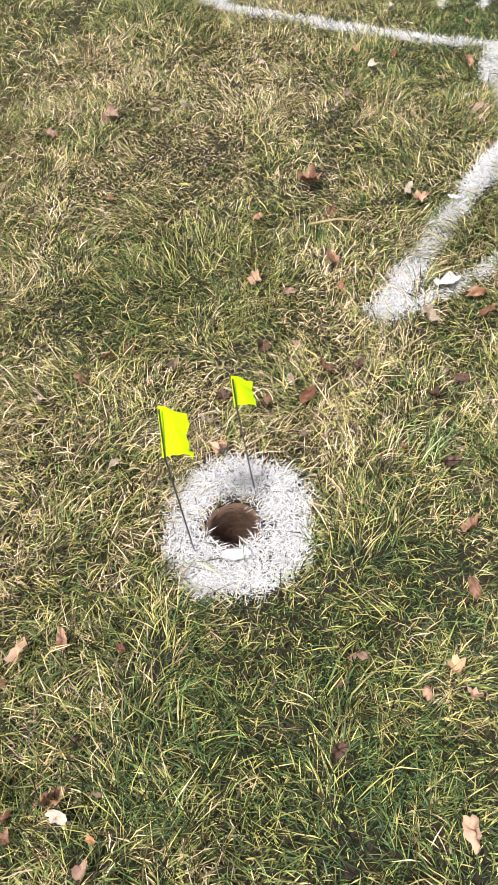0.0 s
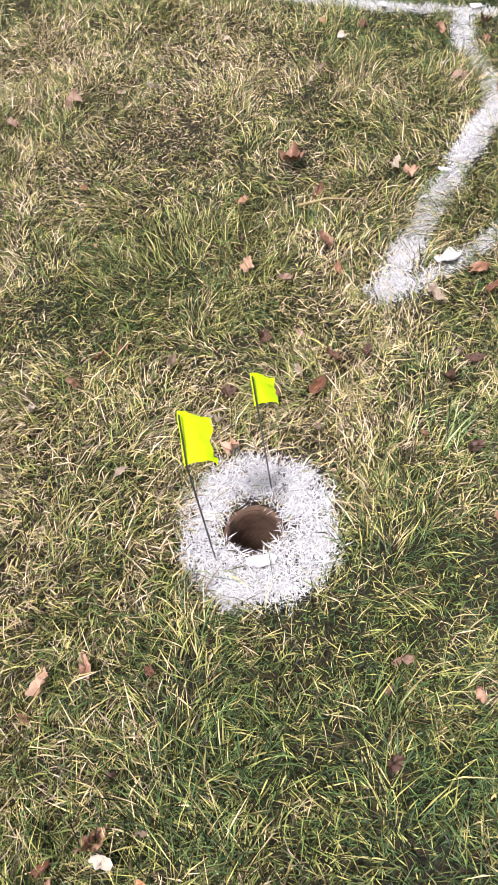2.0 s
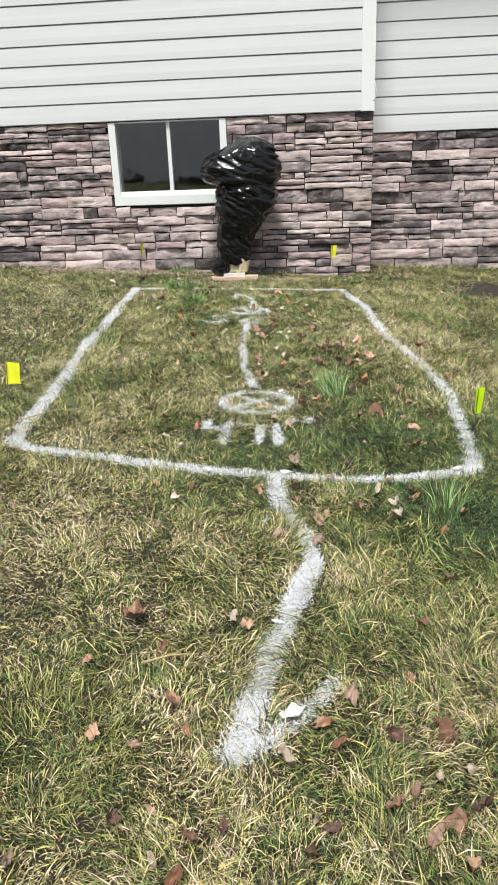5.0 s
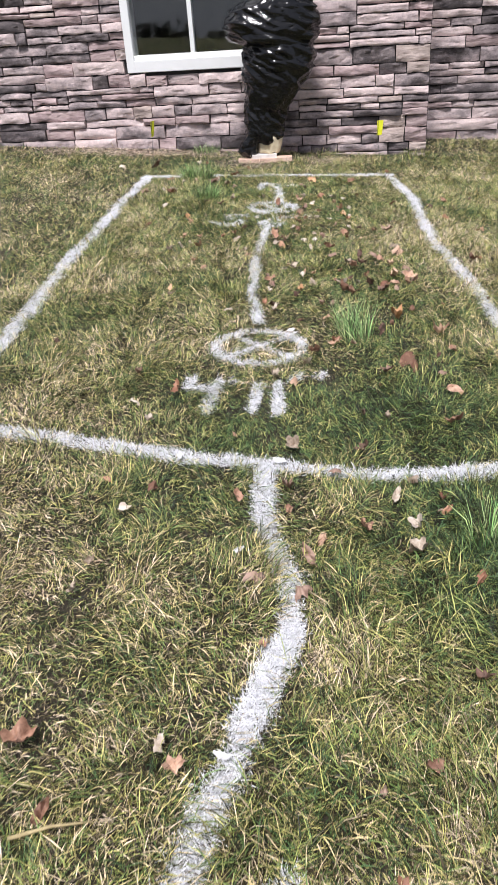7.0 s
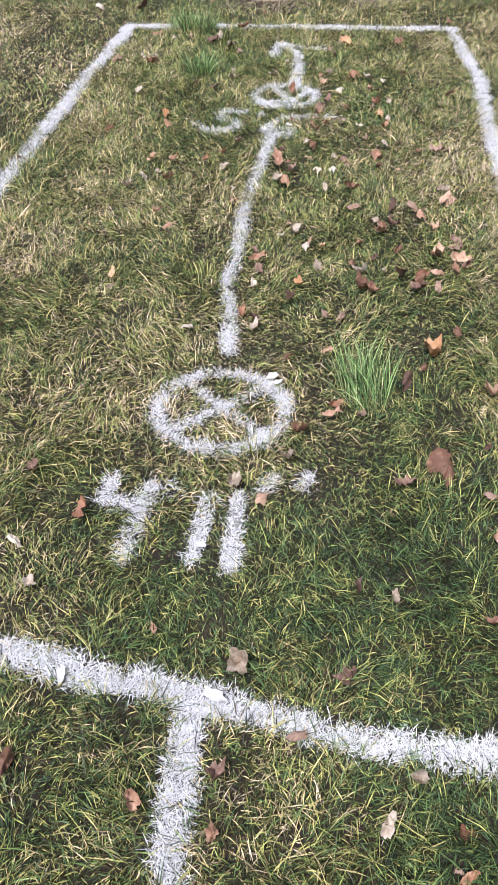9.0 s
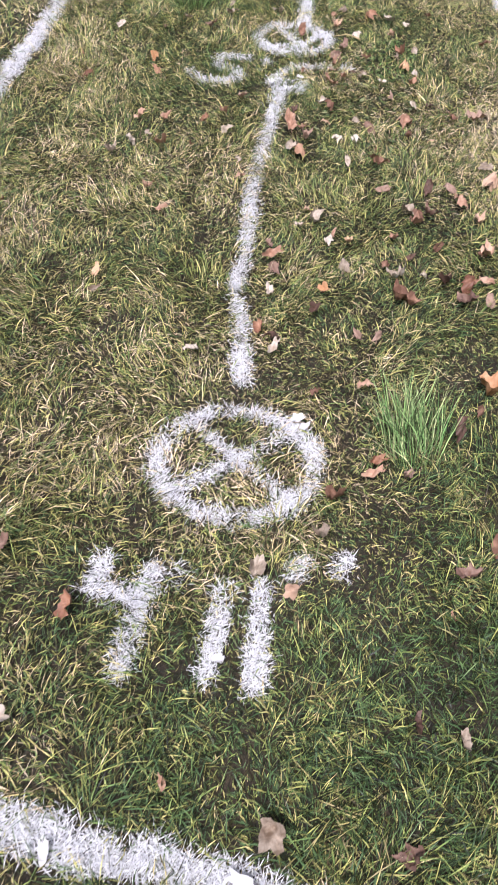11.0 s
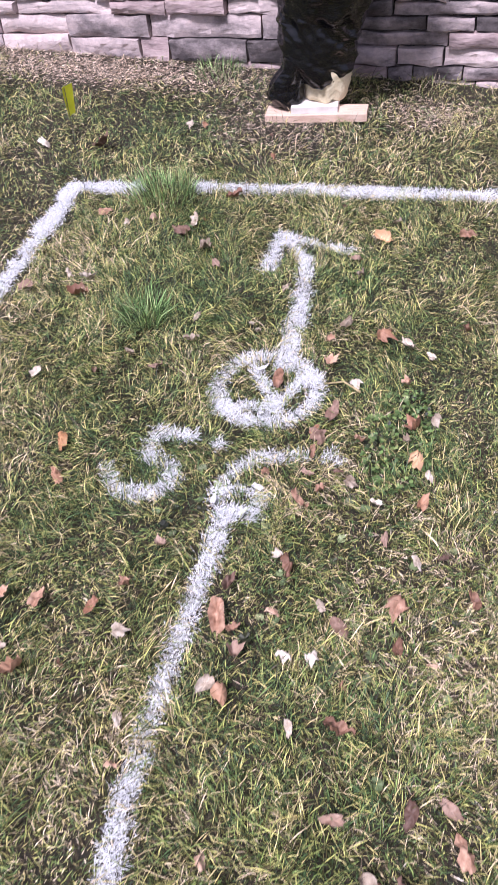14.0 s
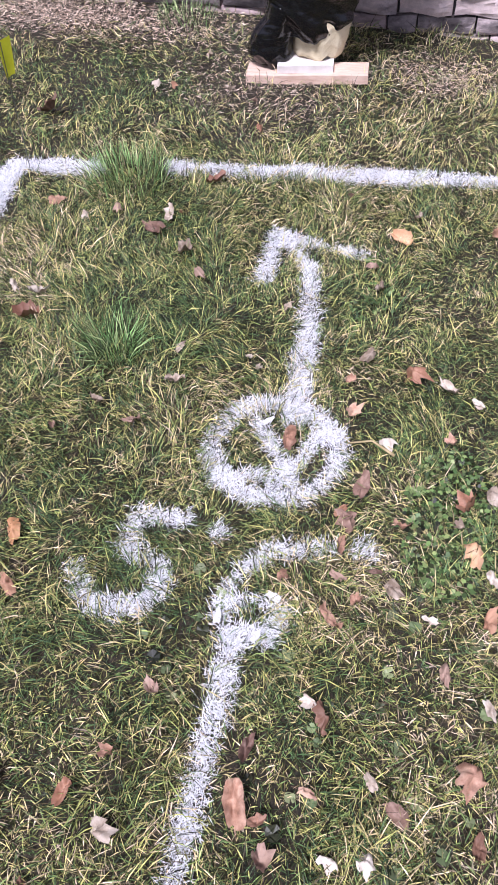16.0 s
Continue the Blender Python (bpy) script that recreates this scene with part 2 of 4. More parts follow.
def stone_material():
    m, nt, p = material("ledge_stone")
    info = nt.nodes.new("ShaderNodeObjectInfo").outputs["Random"]
    n = mathop(nt, "ADD", mathop(nt, "MULTIPLY", noise_at(nt, 9, 6, 0.68, (0.75, 1, 1.3)), 0.68), mathop(nt, "MULTIPLY", info, 0.32))
    r = ramp(nt, n, [(0.27, (0.045, 0.038, 0.04)), (0.38, (0.115, 0.096, 0.098)), (0.46, (0.27, 0.226, 0.228)),
                     (0.54, (0.49, 0.4, 0.395)), (0.67, (0.68, 0.555, 0.535))])
    fine = ramp(nt, noise_at(nt, 70, 6, 0.75), [(0.3, (0.6, 0.6, 0.6)), (0.7, (1.25, 1.22, 1.2))])
    mix = nt.nodes.new("ShaderNodeMixRGB")
    mix.blend_type = "MULTIPLY"
    mix.inputs[0].default_value = 0.5
    nt.links.new(r.outputs[0], mix.inputs[1])
    nt.links.new(fine.outputs[0], mix.inputs[2])
    nt.links.new(mix.outputs[0], p.inputs["Base Color"])
    p.inputs["Roughness"].default_value = 0.88
    bump(nt, p, noise_at(nt, 24, 8, 0.66, (0.75, 1, 1.25)), 0.7, 0.012)
    return m


STONE = stone_material()
STONE_TAN = plain("tan_ledge_stone", [(0.2, 0.155, 0.14), (0.46, 0.37, 0.335), (0.62, 0.51, 0.46)], 14, 0.88, 38, 0.8, 0.01, (0.5, 1, 1.5))
STONE_PINK = plain("pink_ledge_stone", [(0.12, 0.09, 0.09), (0.4, 0.3, 0.295), (0.62, 0.49, 0.475)], 12, 0.88, 38, 0.8, 0.01, (0.5, 1, 1.5))


def glass_material():
    m, nt, p = material("window_glass")
    p.inputs["Base Color"].default_value = (0.85, 0.9, 0.92, 1)
    p.inputs["Roughness"].default_value = 0.02
    p.inputs["Transmission Weight"].default_value = 1.0
    p.inputs["IOR"].default_value = 1.85
    return m


GLASS = glass_material()


# ---- building helpers ----
def mesh_of(name, bm, mat, smooth=False):
    me = bpy.data.meshes.new(name)
    bm.normal_update()
    bm.to_mesh(me)
    bm.free()
    me.materials.append(mat)
    if smooth:
        for poly in me.polygons:
            poly.use_smooth = True
    return me


def part(name, bm, mat, parent=None, label="", smooth=False):
    ob = new(name, mesh_of(name, bm, mat, smooth))
    ob.parent = parent
    if label:
        tagged(ob, label)
    return ob


def add_box(bm, x0, x1, y0, y1, z0, z1, bevel=0.0):
    made = bmesh.ops.create_cube(bm, size=1)["verts"]
    for v in made:
        v.co = ((x0 + x1) / 2 + v.co.x * (x1 - x0), (y0 + y1) / 2 + v.co.y * (y1 - y0), (z0 + z1) / 2 + v.co.z * (z1 - z0))
    if bevel:
        edges = list({e for v in made for e in v.link_edges})
        bmesh.ops.bevel(bm, geom=edges, offset=bevel, segments=2, affect="EDGES", profile=0.5)
    return bm


def box(x0, x1, y0, y1, z0, z1, bevel=0.0):
    return add_box(bmesh.new(), x0, x1, y0, y1, z0, z1, bevel)


def tube(points, radius, sides=8, taper=1.0):
    bm = bmesh.new()
    rings = []
    n = len(points)
    for i, p in enumerate(points):
        p = Vector(p)
        d = (Vector(points[min(i + 1, n - 1)]) - Vector(points[max(i - 1, 0)])).normalized()
        a = d.cross(Vector((0.3, 0.9, 0.2))).normalized()
        b = d.cross(a)
        r = radius * (1 + (taper - 1) * i / (n - 1))
        rings.append([bm.verts.new(p + r * (math.cos(2 * math.pi * k / sides) * a + math.sin(2 * math.pi * k / sides) * b)) for k in range(sides)])
    for r0, r1 in zip(rings, rings[1:]):
        for k in range(sides):
            bm.faces.new((r0[k], r0[(k + 1) % sides], r1[(k + 1) % sides], r1[k]))
    bm.faces.new(rings[0])
    bm.faces.new(rings[-1])
    bmesh.ops.recalc_face_normals(bm, faces=bm.faces)
    return bm


# ---- ground ----
CROWN_Y = [-9, -6.2, -5.6, -5.2, -4.5, -3.8, -3, -2.3, -1.6, -1, -0.5, 0]
CROWN_Z = [-0.06, -0.05, -0.03, -0.012, 0.012, 0.0, 0.015, 0.012, 0, -0.025, -0.04, -0.045]
GRASS_TOP = 0.016  # the soil lies this far under the tops of the lawn


def lawn_height(x, y):
    x, y = np.asarray(x, float), np.asarray(y, float)
    swell = (0.065 * np.minimum(1.2, ((x + 0.48) / 0.75) ** 2) - 0.025) * np.exp(-((y + 3.88) / 0.4) ** 2)
    cross = np.clip(x, -6, 6)
    return -0.0537 * cross - 0.0051 * np.clip(y, -12, 6) - 0.0226 + np.interp(y, CROWN_Y, CROWN_Z) + swell


def soil_height(x, y):
    return lawn_height(x, y) - GRASS_TOP


HOLE = (-0.531, -5.474)
HOLE_R = 0.0345


def build_ground():
    bm = bmesh.new()
    step = 0.1
    xs = [HOLE[0] + step * k for k in range(-45, 46)]
    ys = [HOLE[1] + step * k for k in range(-45, 76)]
    grid = {}

    def at(i, j):
        if (i, j) not in grid:
            x, y = xs[i], ys[j]
            grid[i, j] = bm.verts.new((x, y, float(soil_height(x, y)) + 0.004 * noise.noise((x * 9, y * 9, 0))))
        return grid[i, j]

    for i in range(len(xs) - 1):
        for j in range(len(ys) - 1):
            if 44 <= i <= 45 and 44 <= j <= 45:
                continue
            bm.faces.new((at(i, j), at(i + 1, j), at(i + 1, j + 1), at(i, j + 1)))
    rim_loop = [(44, 44), (45, 44), (46, 44), (46, 45), (46, 46), (45, 46), (44, 46), (44, 45)]
    circle = []
    for k in range(32):
        a = math.radians(225) + 2 * math.pi * k / 32
        r = HOLE_R * (1 + 0.06 * noise.noise((math.cos(a) * 2, math.sin(a) * 2, 3)))
        x, y = HOLE[0] + r * math.cos(a), HOLE[1] + r * math.sin(a)
        circle.append(bm.verts.new((x, y, float(soil_height(x, y)) - 0.004)))
    for k in range(8):
        a, b = at(*rim_loop[k]), at(*rim_loop[(k + 1) % 8])
        for q in range(4):
            c0, c1 = circle[(4 * k + q) % 32], circle[(4 * k + q + 1) % 32]
            if q == 2:
                bm.faces.new((a, b, c0))
            bm.faces.new((b if q >= 2 else a, c1, c0))
    border = [(i, 0) for i in range(len(xs))] + [(len(xs) - 1, j) for j in range(1, len(ys))]
    border += [(i, len(ys) - 1) for i in range(len(xs) - 2, -1, -1)] + [(0, j) for j in range(len(ys) - 2, 0, -1)]
    far, slope = [], []
    for i, j in border:
        v = at(i, j)
        d = Vector((v.co.x, v.co.y + 3, 0)).normalized()
        slope.append(bm.verts.new((d.x * 70, d.y * 70, -7)))
        far.append(bm.verts.new((d.x * 900, d.y * 900, -62)))
    for k in range(len(border)):
        n = (k + 1) % len(border)
        bm.faces.new((at(*border[k]), slope[k], slope[n], at(*border[n])))
        bm.faces.new((slope[k], far[k], far[n], slope[n]))
    bmesh.ops.recalc_face_normals(bm, faces=bm.faces)
    if sum(f.normal.z for f in bm.faces) < 0:
        bmesh.ops.reverse_faces(bm, faces=bm.faces)
    ob = part("ground", bm, SOIL)
    return tagged(ob, "lawn ground of thatch and brown soil", "ground", kind="structure")


build_ground()


def build_hole():
    bm = bmesh.new()
    rings = []
    z0 = float(soil_height(*HOLE))
    for k, (depth, grow) in enumerate([(-0.004, 1.12), (-0.003, 1.02), (0.012, 0.98), (0.05, 1.0), (0.1, 1.02), (0.16, 0.95), (0.19, 0.7)]):
        ring = []
        for s in range(32):
            a = 2 * math.pi * s / 32
            r = HOLE_R * grow * (1 + 0.05 * noise.noise((math.cos(a) * 2, math.sin(a) * 2, depth * 20)))
            ring.append(bm.verts.new((HOLE[0] + r * math.cos(a), HOLE[1] + r * math.sin(a) + depth * 0.12, z0 - depth)))
        rings.append(ring)
    for r0, r1 in zip(rings, rings[1:]):
        for s in range(32):
            bm.faces.new((r0[s], r0[(s + 1) % 32], r1[(s + 1) % 32], r1[s]))
    bm.faces.new(rings[-1])
    bmesh.ops.recalc_face_normals(bm, faces=bm.faces)
    ob = part("probe_hole", bm, CLAY, smooth=True)
    tagged(ob, "round brown clay hole sunk in the painted grass ring", "hole")


build_hole()


# ---- blades of grass, as arrays ----
rng = np.random.default_rng(7)


def blades(base, length, width, lean, tilt, droop, lift=0.0):
    """Vertices of blades, four each: foot, the two sides of the bend, tip. lean: heading, tilt: from upright, in radians."""
    n = len(base)
    head = np.stack([np.cos(lean), np.sin(lean), np.zeros(n)], 1)
    side = np.stack([-np.sin(lean), np.cos(lean), np.zeros(n)], 1)
    twist = rng.uniform(-0.9, 0.9, n)
    up = np.array([0, 0, 1.0])
    d1 = head * np.sin(tilt)[:, None] + up * np.cos(tilt)[:, None]
    t2 = np.minimum(tilt + droop, 1.75)
    d2 = head * np.sin(t2)[:, None] + up * np.cos(t2)[:, None]
    across = side * np.cos(twist)[:, None] + np.cross(d1, side) * np.sin(twist)[:, None]
    mid = base + d1 * (length * 0.5)[:, None]
    tip = mid + d2 * (length * 0.5)[:, None]
    w = (width / 2)[:, None] * across
    return np.stack([base, mid + w, mid - w, tip], 1).reshape(-1, 3)


def blade_mesh(name, verts, mat):
    n = len(verts) // 4
    me = bpy.data.meshes.new(name)
    me.vertices.add(n * 4)
    me.vertices.foreach_set("co", verts.astype(np.float32).ravel())
    k = (np.arange(n) * 4)[:, None]
    me.loops.add(n * 6)
    me.loops.foreach_set("vertex_index", np.concatenate([k, k + 1, k + 2, k + 2, k + 1, k + 3], 1).ravel().astype(np.int32))
    me.polygons.add(n * 2)
    me.polygons.foreach_set("loop_start", (np.arange(n * 2) * 3).astype(np.int32))
    me.materials.append(mat)
    me.update(calc_edges=True)
    return me


def wave(x, y, seed, scale):
    """A smooth field between -1 and 1, made of a few sine waves."""
    r = np.random.default_rng(seed)
    total = 0
    for _ in range(6):
        a, f, p = r.uniform(0, 2 * math.pi), scale * r.uniform(0.6, 1.7), r.uniform(0, 2 * math.pi)
        total = total + np.sin((x * math.cos(a) + y * math.sin(a)) * f + p)
    return total / 3.2


def polyline_distance(px, py, points):
    best = np.full(px.shape, 9.0)
    if len(points) == 1:
        return np.hypot(px - points[0][0], py - points[0][1])
    for (ax, ay), (bx, by) in zip(points, points[1:]):
        dx, dy = bx - ax, by - ay
        t = np.clip(((px - ax) * dx + (py - ay) * dy) / (dx * dx + dy * dy + 1e-9), 0, 1)
        best = np.minimum(best, np.hypot(px - ax - t * dx, py - ay - t * dy))
    return best


def ellipse(cx, cy, rx, ry, turn=0.0, n=28):
    c, s = math.cos(turn), math.sin(turn)
    return [(cx + rx * math.cos(a) * c - ry * math.sin(a) * s, cy + rx * math.cos(a) * s + ry * math.sin(a) * c)
            for a in (2 * math.pi * k / n for k in range(n + 1))]


# Sprayed marks: name, label, group, and strokes of (half width, points)
MARKS = [
    ("painted_ring", "white sprayed paint ring on grass round a probe hole", "", [
        (0.043, ellipse(-0.532, -5.469, 0.068, 0.083, 0.35))]),
    ("painted_arrow", "white sprayed crooked arrow on grass pointing to the hole", "", [
        (0.025, [(-0.464, -3.87), (-0.435, -4.07), (-0.357, -4.265), (-0.339, -4.4), (-0.368, -4.56)], "shaft"),
        (0.029, [(-0.339, -4.4), (-0.368, -4.56), (-0.403, -4.725), (-0.426, -4.871), (-0.446, -4.99)], "shaft"),
        (0.019, [(-0.44, -5.005), (-0.399, -4.966), (-0.36, -4.918), (-0.294, -4.813)], "barb")]),
    ("painted_outline", "white sprayed rectangular outline on grass before the wall", "", [
        (0.028, [(-1.253, -3.871), (-1.156, -3.885), (-0.981, -3.85), (-0.82, -3.855), (-0.648, -3.852), (-0.464, -3.85),
                 (-0.28, -3.868), (-0.085, -3.864), (0.063, -3.846), (0.127, -3.823)], "side front"),
        (0.03, [(-1.253, -3.871), (-1.306, -3.482), (-1.362, -3.004), (-1.417, -2.55), (-1.455, -2.1), (-1.51, -1.55), (-1.57, -0.97)], "side west"),
        (0.04, [(-1.575, -0.955), (-1.545, -1.2)], "side west"),
        (0.027, [(0.127, -3.823), (0.146, -3.53), (0.15, -3.029), (0.068, -2.54), (-0.02, -2.19), (-0.075, -1.7), (-0.098, -1.33), (-0.225, -0.71)], "side east"),
        (0.034, [(-1.575, -0.945), (-1.395, -0.919)], "side back"),
        (0.031, [(-1.205, -0.865), (-0.979, -0.828), (-0.707, -0.78), (-0.465, -0.735), (-0.225, -0.69)], "side back")]),
    ("painted_crossed_circle", "white sprayed circle with a cross inside on grass", "crossed circles", [
        (0.0155, ellipse(-0.567, -3.27, 0.128, 0.108, 0.2), "circle"),
        (0.0125, [(-0.651, -3.209), (-0.567, -3.265), (-0.47, -3.325)], "cross"), (0.0135, [(-0.477, -3.175), (-0.567, -3.265), (-0.66, -3.35)], "cross")]),
    ("painted_measure", "white sprayed measure 4'11\" on grass", "sprayed measures", [
        (0.016, [(-0.715, -3.487), (-0.722, -3.535), (-0.648, -3.53)], "digit four"), (0.016, [(-0.645, -3.484), (-0.648, -3.539), (-0.646, -3.638)], "digit four"),
        (0.015, [(-0.607, -3.475), (-0.612, -3.49)], "foot_mark"), (0.016, [(-0.533, -3.492), (-0.533, -3.62)], "digit one"),
        (0.017, [(-0.482, -3.478), (-0.468, -3.617)], "digit last"),
        (0.015, [(-0.433, -3.425), (-0.443, -3.452)], "inch_mark"), (0.016, [(-0.373, -3.41), (-0.376, -3.43)], "inch_mark")]),
    ("painted_line", "white sprayed line on grass between two crossed circles", "", [
        (0.0165, [(-0.598, -3.089), (-0.634, -2.937), (-0.665, -2.832)]),
        (0.0175, [(-0.663, -2.838), (-0.677, -2.688), (-0.705, -2.47), (-0.72, -2.261), (-0.727, -2.1), (-0.733, -2.0)])]),
    ("painted_measure", "white sprayed measure 5'6\" on grass", "sprayed measures", [
        (0.0155, [(-0.86, -1.82), (-0.931, -1.825), (-0.935, -1.885), (-0.876, -1.908), (-0.853, -1.94), (-0.877, -1.978), (-0.938, -1.997), (-0.992, -1.948)], "digit five"),
        (0.02, [(-0.805, -1.828)], "foot_mark"), (0.0135, [(-0.629, -1.812), (-0.714, -1.835), (-0.758, -1.904), (-0.762, -1.963)], "digit six"),
        (0.0145, [(-0.764, -1.944), (-0.708, -1.924), (-0.67, -1.937), (-0.685, -1.978), (-0.743, -1.985)], "digit six"), (0.02, [(-0.581, -1.806)], "inch_mark")]),
    ("painted_crossed_circle", "white sprayed smaller circle with smeared cross on grass", "crossed circles", [
        (0.018, ellipse(-0.756, -1.648, 0.108, 0.103, 0.15), "circle"), (0.013, [(-0.84, -1.73), (-0.759, -1.699)], "cross"),
        (0.015, [(-0.797, -1.599), (-0.707, -1.715)], "cross"), (0.014, [(-0.68, -1.588), (-0.743, -1.725)], "cross")]),
    ("painted_arrow", "white sprayed arrow on grass pointing to the wall", "", [
        (0.022, [(-0.742, -1.575), (-0.762, -1.392), (-0.8, -1.164)], "shaft"),
        (0.021, [(-0.8, -1.16), (-0.895, -1.06), (-0.889, -1.215)], "barb one"), (0.019, [(-0.892, -1.06), (-0.784, -1.08), (-0.70, -1.085)], "barb two")]),
]

# Bare or thin places: centre, radii, how bare
BARE = [(-1.06, -0.47, 0.26, 0.2, 0.8), (0.8, -0.5, 0.26, 0.42, 0.98), (-1.9, -0.12, 0.75, 0.2, 0.93), (-0.62, -0.27, 0.2, 0.12, 0.7),
        (-0.5, -0.07, 0.6, 0.08, 0.6)]


def sow(x0, x1, y0, y1, per_m2, wide=1.0):
    n = int((x1 - x0) * (y1 - y0) * per_m2)
    return np.stack([rng.uniform(x0, x1, n), rng.uniform(y0, y1, n), np.full(n, wide)], 1)


# How far the dense turf reaches to either side, along y
DENSE_Y = [-7, -6.2, -5.5, -5, -4.5, -4, -3, -2, 0, 0.7]
DENSE_W = [-0.8, -0.85, -1.12, -1.5, -1.85, -2.0, -2.05, -2.4, -3.3, -3.4]
DENSE_E = [0.0, 0.0, 0.0, 0.1, 0.22, 0.32, 0.52, 0.7, 1.1, 1.2]


def build_lawn():
    seeds = np.concatenate([
        sow(-1.35, 0.4, -6.45, -4.7, 118000), sow(-1.5, 0.4, -4.7, -3.0, 98000), sow(-1.5, 0.4, -3.0, -0.75, 104000),
        sow(-1.5, 0.4, -0.75, -0.005, 52000, 1.2), sow(-2.3, -1.5, -4.0, -0.005, 34000, 1.35), sow(-3.2, -2.3, -2.6, -0.005, 22000, 1.6),
        sow(-2.5, -1.5, -5.2, -4.0, 34000, 1.35), sow(-1.7, -1.35, -6.0, -4.7, 60000, 1.2),
        sow(0.4, 1.2, -5.2, 0.0, 34000, 1.35), sow(0.0, 1.7, 0.0, 0.61, 22000, 1.5), sow(1.2, 1.6, -2, 0, 10000, 1.5)])
    inside = (seeds[:, 0] > np.interp(seeds[:, 1], DENSE_Y, DENSE_W)) & (seeds[:, 0] < np.interp(seeds[:, 1], DENSE_Y, DENSE_E))
    outer = np.concatenate([sow(-4.9, 3.9, -9.7, -0.01, 2400, 4.2), sow(0.02, 3.9, -0.01, 0.6, 1900, 4.2)])
    fringe = (outer[:, 0] < np.interp(outer[:, 1], DENSE_Y, DENSE_W) + 0.1) | (outer[:, 0] > np.interp(outer[:, 1], DENSE_Y, DENSE_E) - 0.1) | (outer[:, 1] < -6.3)
    seeds = np.concatenate([seeds[inside], outer[fringe]])
    x, y, wide = seeds.T
    from_hole = np.hypot(x - HOLE[0], y - HOLE[1])
    keep = from_hole > HOLE_R * 1.08
    for cx, cy, rx, ry, bare in BARE:
        r = np.hypot((x - cx) / rx, (y - cy) / ry) + 0.25 * wave(x, y, 11, 14)
        keep &= rng.random(len(x)) > bare * np.clip(1.5 - r, 0, 1)
    keep &= rng.random(len(x)) < 0.96 + 0.12 * wave(x, y, 12, 26) + 0.2 * wave(x, y, 13, 70)
    x, y, wide, from_hole = x[keep], y[keep], wide[keep], from_hole[keep]
    n = len(x)
    base = np.stack([x, y, soil_height(x, y) + rng.uniform(-0.004, 0.006, n)], 1)
    tall = 1 + 0.28 * wave(x, y, 3, 4.5) + 0.35 * wave(x, y, 4, 17) + 0.2 * wave(x, y, 14, 60)
    tall = np.clip(tall, 0.45, 2) * np.where(y < -3.95, 1.1, 0.95)
    length = np.clip(rng.gamma(4, 0.0066, n) * tall, 0.009, 0.072)
    length = np.where(wide > 4, length * 1.3, length)
    width = rng.uniform(0.0008, 0.0019, n) * wide
    flow = 2.6 * wave(x, y, 5, 3.5) + 3.2 * wave(x, y, 6, 19)
    lean = flow + rng.normal(0, 1.1, n)
    tilt = np.clip(rng.normal(1.0, 0.36, n), 0.1, 1.5)
    droop = rng.uniform(0.05, 0.8, n)
    # blades at the hole's rim are short and lie away from it
    rim = from_hole < HOLE_R + 0.03
    length[rim] = rng.uniform(0.01, 0.022, rim.sum())
    away = np.arctan2(y - HOLE[1], x - HOLE[0])
    lean[rim] = away[rim] + rng.normal(0, 0.9, rim.sum())
    taken = np.full(n, -1)
    pieces = []
    for k, (_, _, _, strokes) in enumerate(MARKS):
        for half, points, *piece in strokes:
            d = polyline_distance(x, y, points)
            edge = (half - 0.003) * (0.88 + 0.2 * wave(x, y, 20 + k, 50) + 0.16 * wave(x, y, 90 + k, 16)) + rng.normal(0, 0.0065, n)
            hit = (d < edge) & (rng.random(n) < 0.95)
            taken[hit & (taken < 0)] = len(pieces)
            pieces.append((k, piece[0] if piece else "stroke", half, points))
    short = taken >= 0
    length[short] = np.minimum(length[short], rng.uniform(0.009, 0.026, short.sum()))
    verts = blades(base, length, width, lean, tilt, droop).reshape(n, 4, 3)
    lawn = new("lawn_grass", blade_mesh("lawn_grass", verts[taken < 0].reshape(-1, 3), GRASS))
    tagged(lawn, "patchy autumn lawn of green and straw blades", "grass", kind="stuff")
    made = {}
    for q, (k, piece, half, points) in enumerate(pieces):
        own = [verts[taken == q].reshape(-1, 3)]
        xs, ys = [p[0] for p in points], [p[1] for p in points]
        x0, x1, y0, y1 = min(xs) - 0.06, max(xs) + 0.06, min(ys) - 0.06, max(ys) + 0.06
        m = int((x1 - x0) * (y1 - y0) * 290000)
        qx, qy = rng.uniform(x0, x1, m), rng.uniform(y0, y1, m)
        d = polyline_distance(qx, qy, points)
        ok = (d < (half - 0.003) * (0.84 + 0.2 * wave(qx, qy, 20 + k, 50) + 0.16 * wave(qx, qy, 90 + k, 16)) + rng.normal(0, 0.004, m)) & (np.hypot(qx - HOLE[0], qy - HOLE[1]) > HOLE_R * 1.1)
        ok &= rng.random(m) < 0.75 + 0.55 * wave(qx, qy, 60 + k, 80)
        qx, qy = qx[ok], qy[ok]
        m = len(qx)
        b = np.stack([qx, qy, soil_height(qx, qy) + rng.uniform(0.0, 0.010, m)], 1)
        own.append(blades(b, rng.uniform(0.008, 0.021, m), rng.uniform(0.0007, 0.0016, m), rng.uniform(0, 6.28, m),
                          np.clip(rng.normal(1.2, 0.25, m), 0.3, 1.55), rng.uniform(0, 0.4, m)))
        made.setdefault((k, piece), []).extend(own)
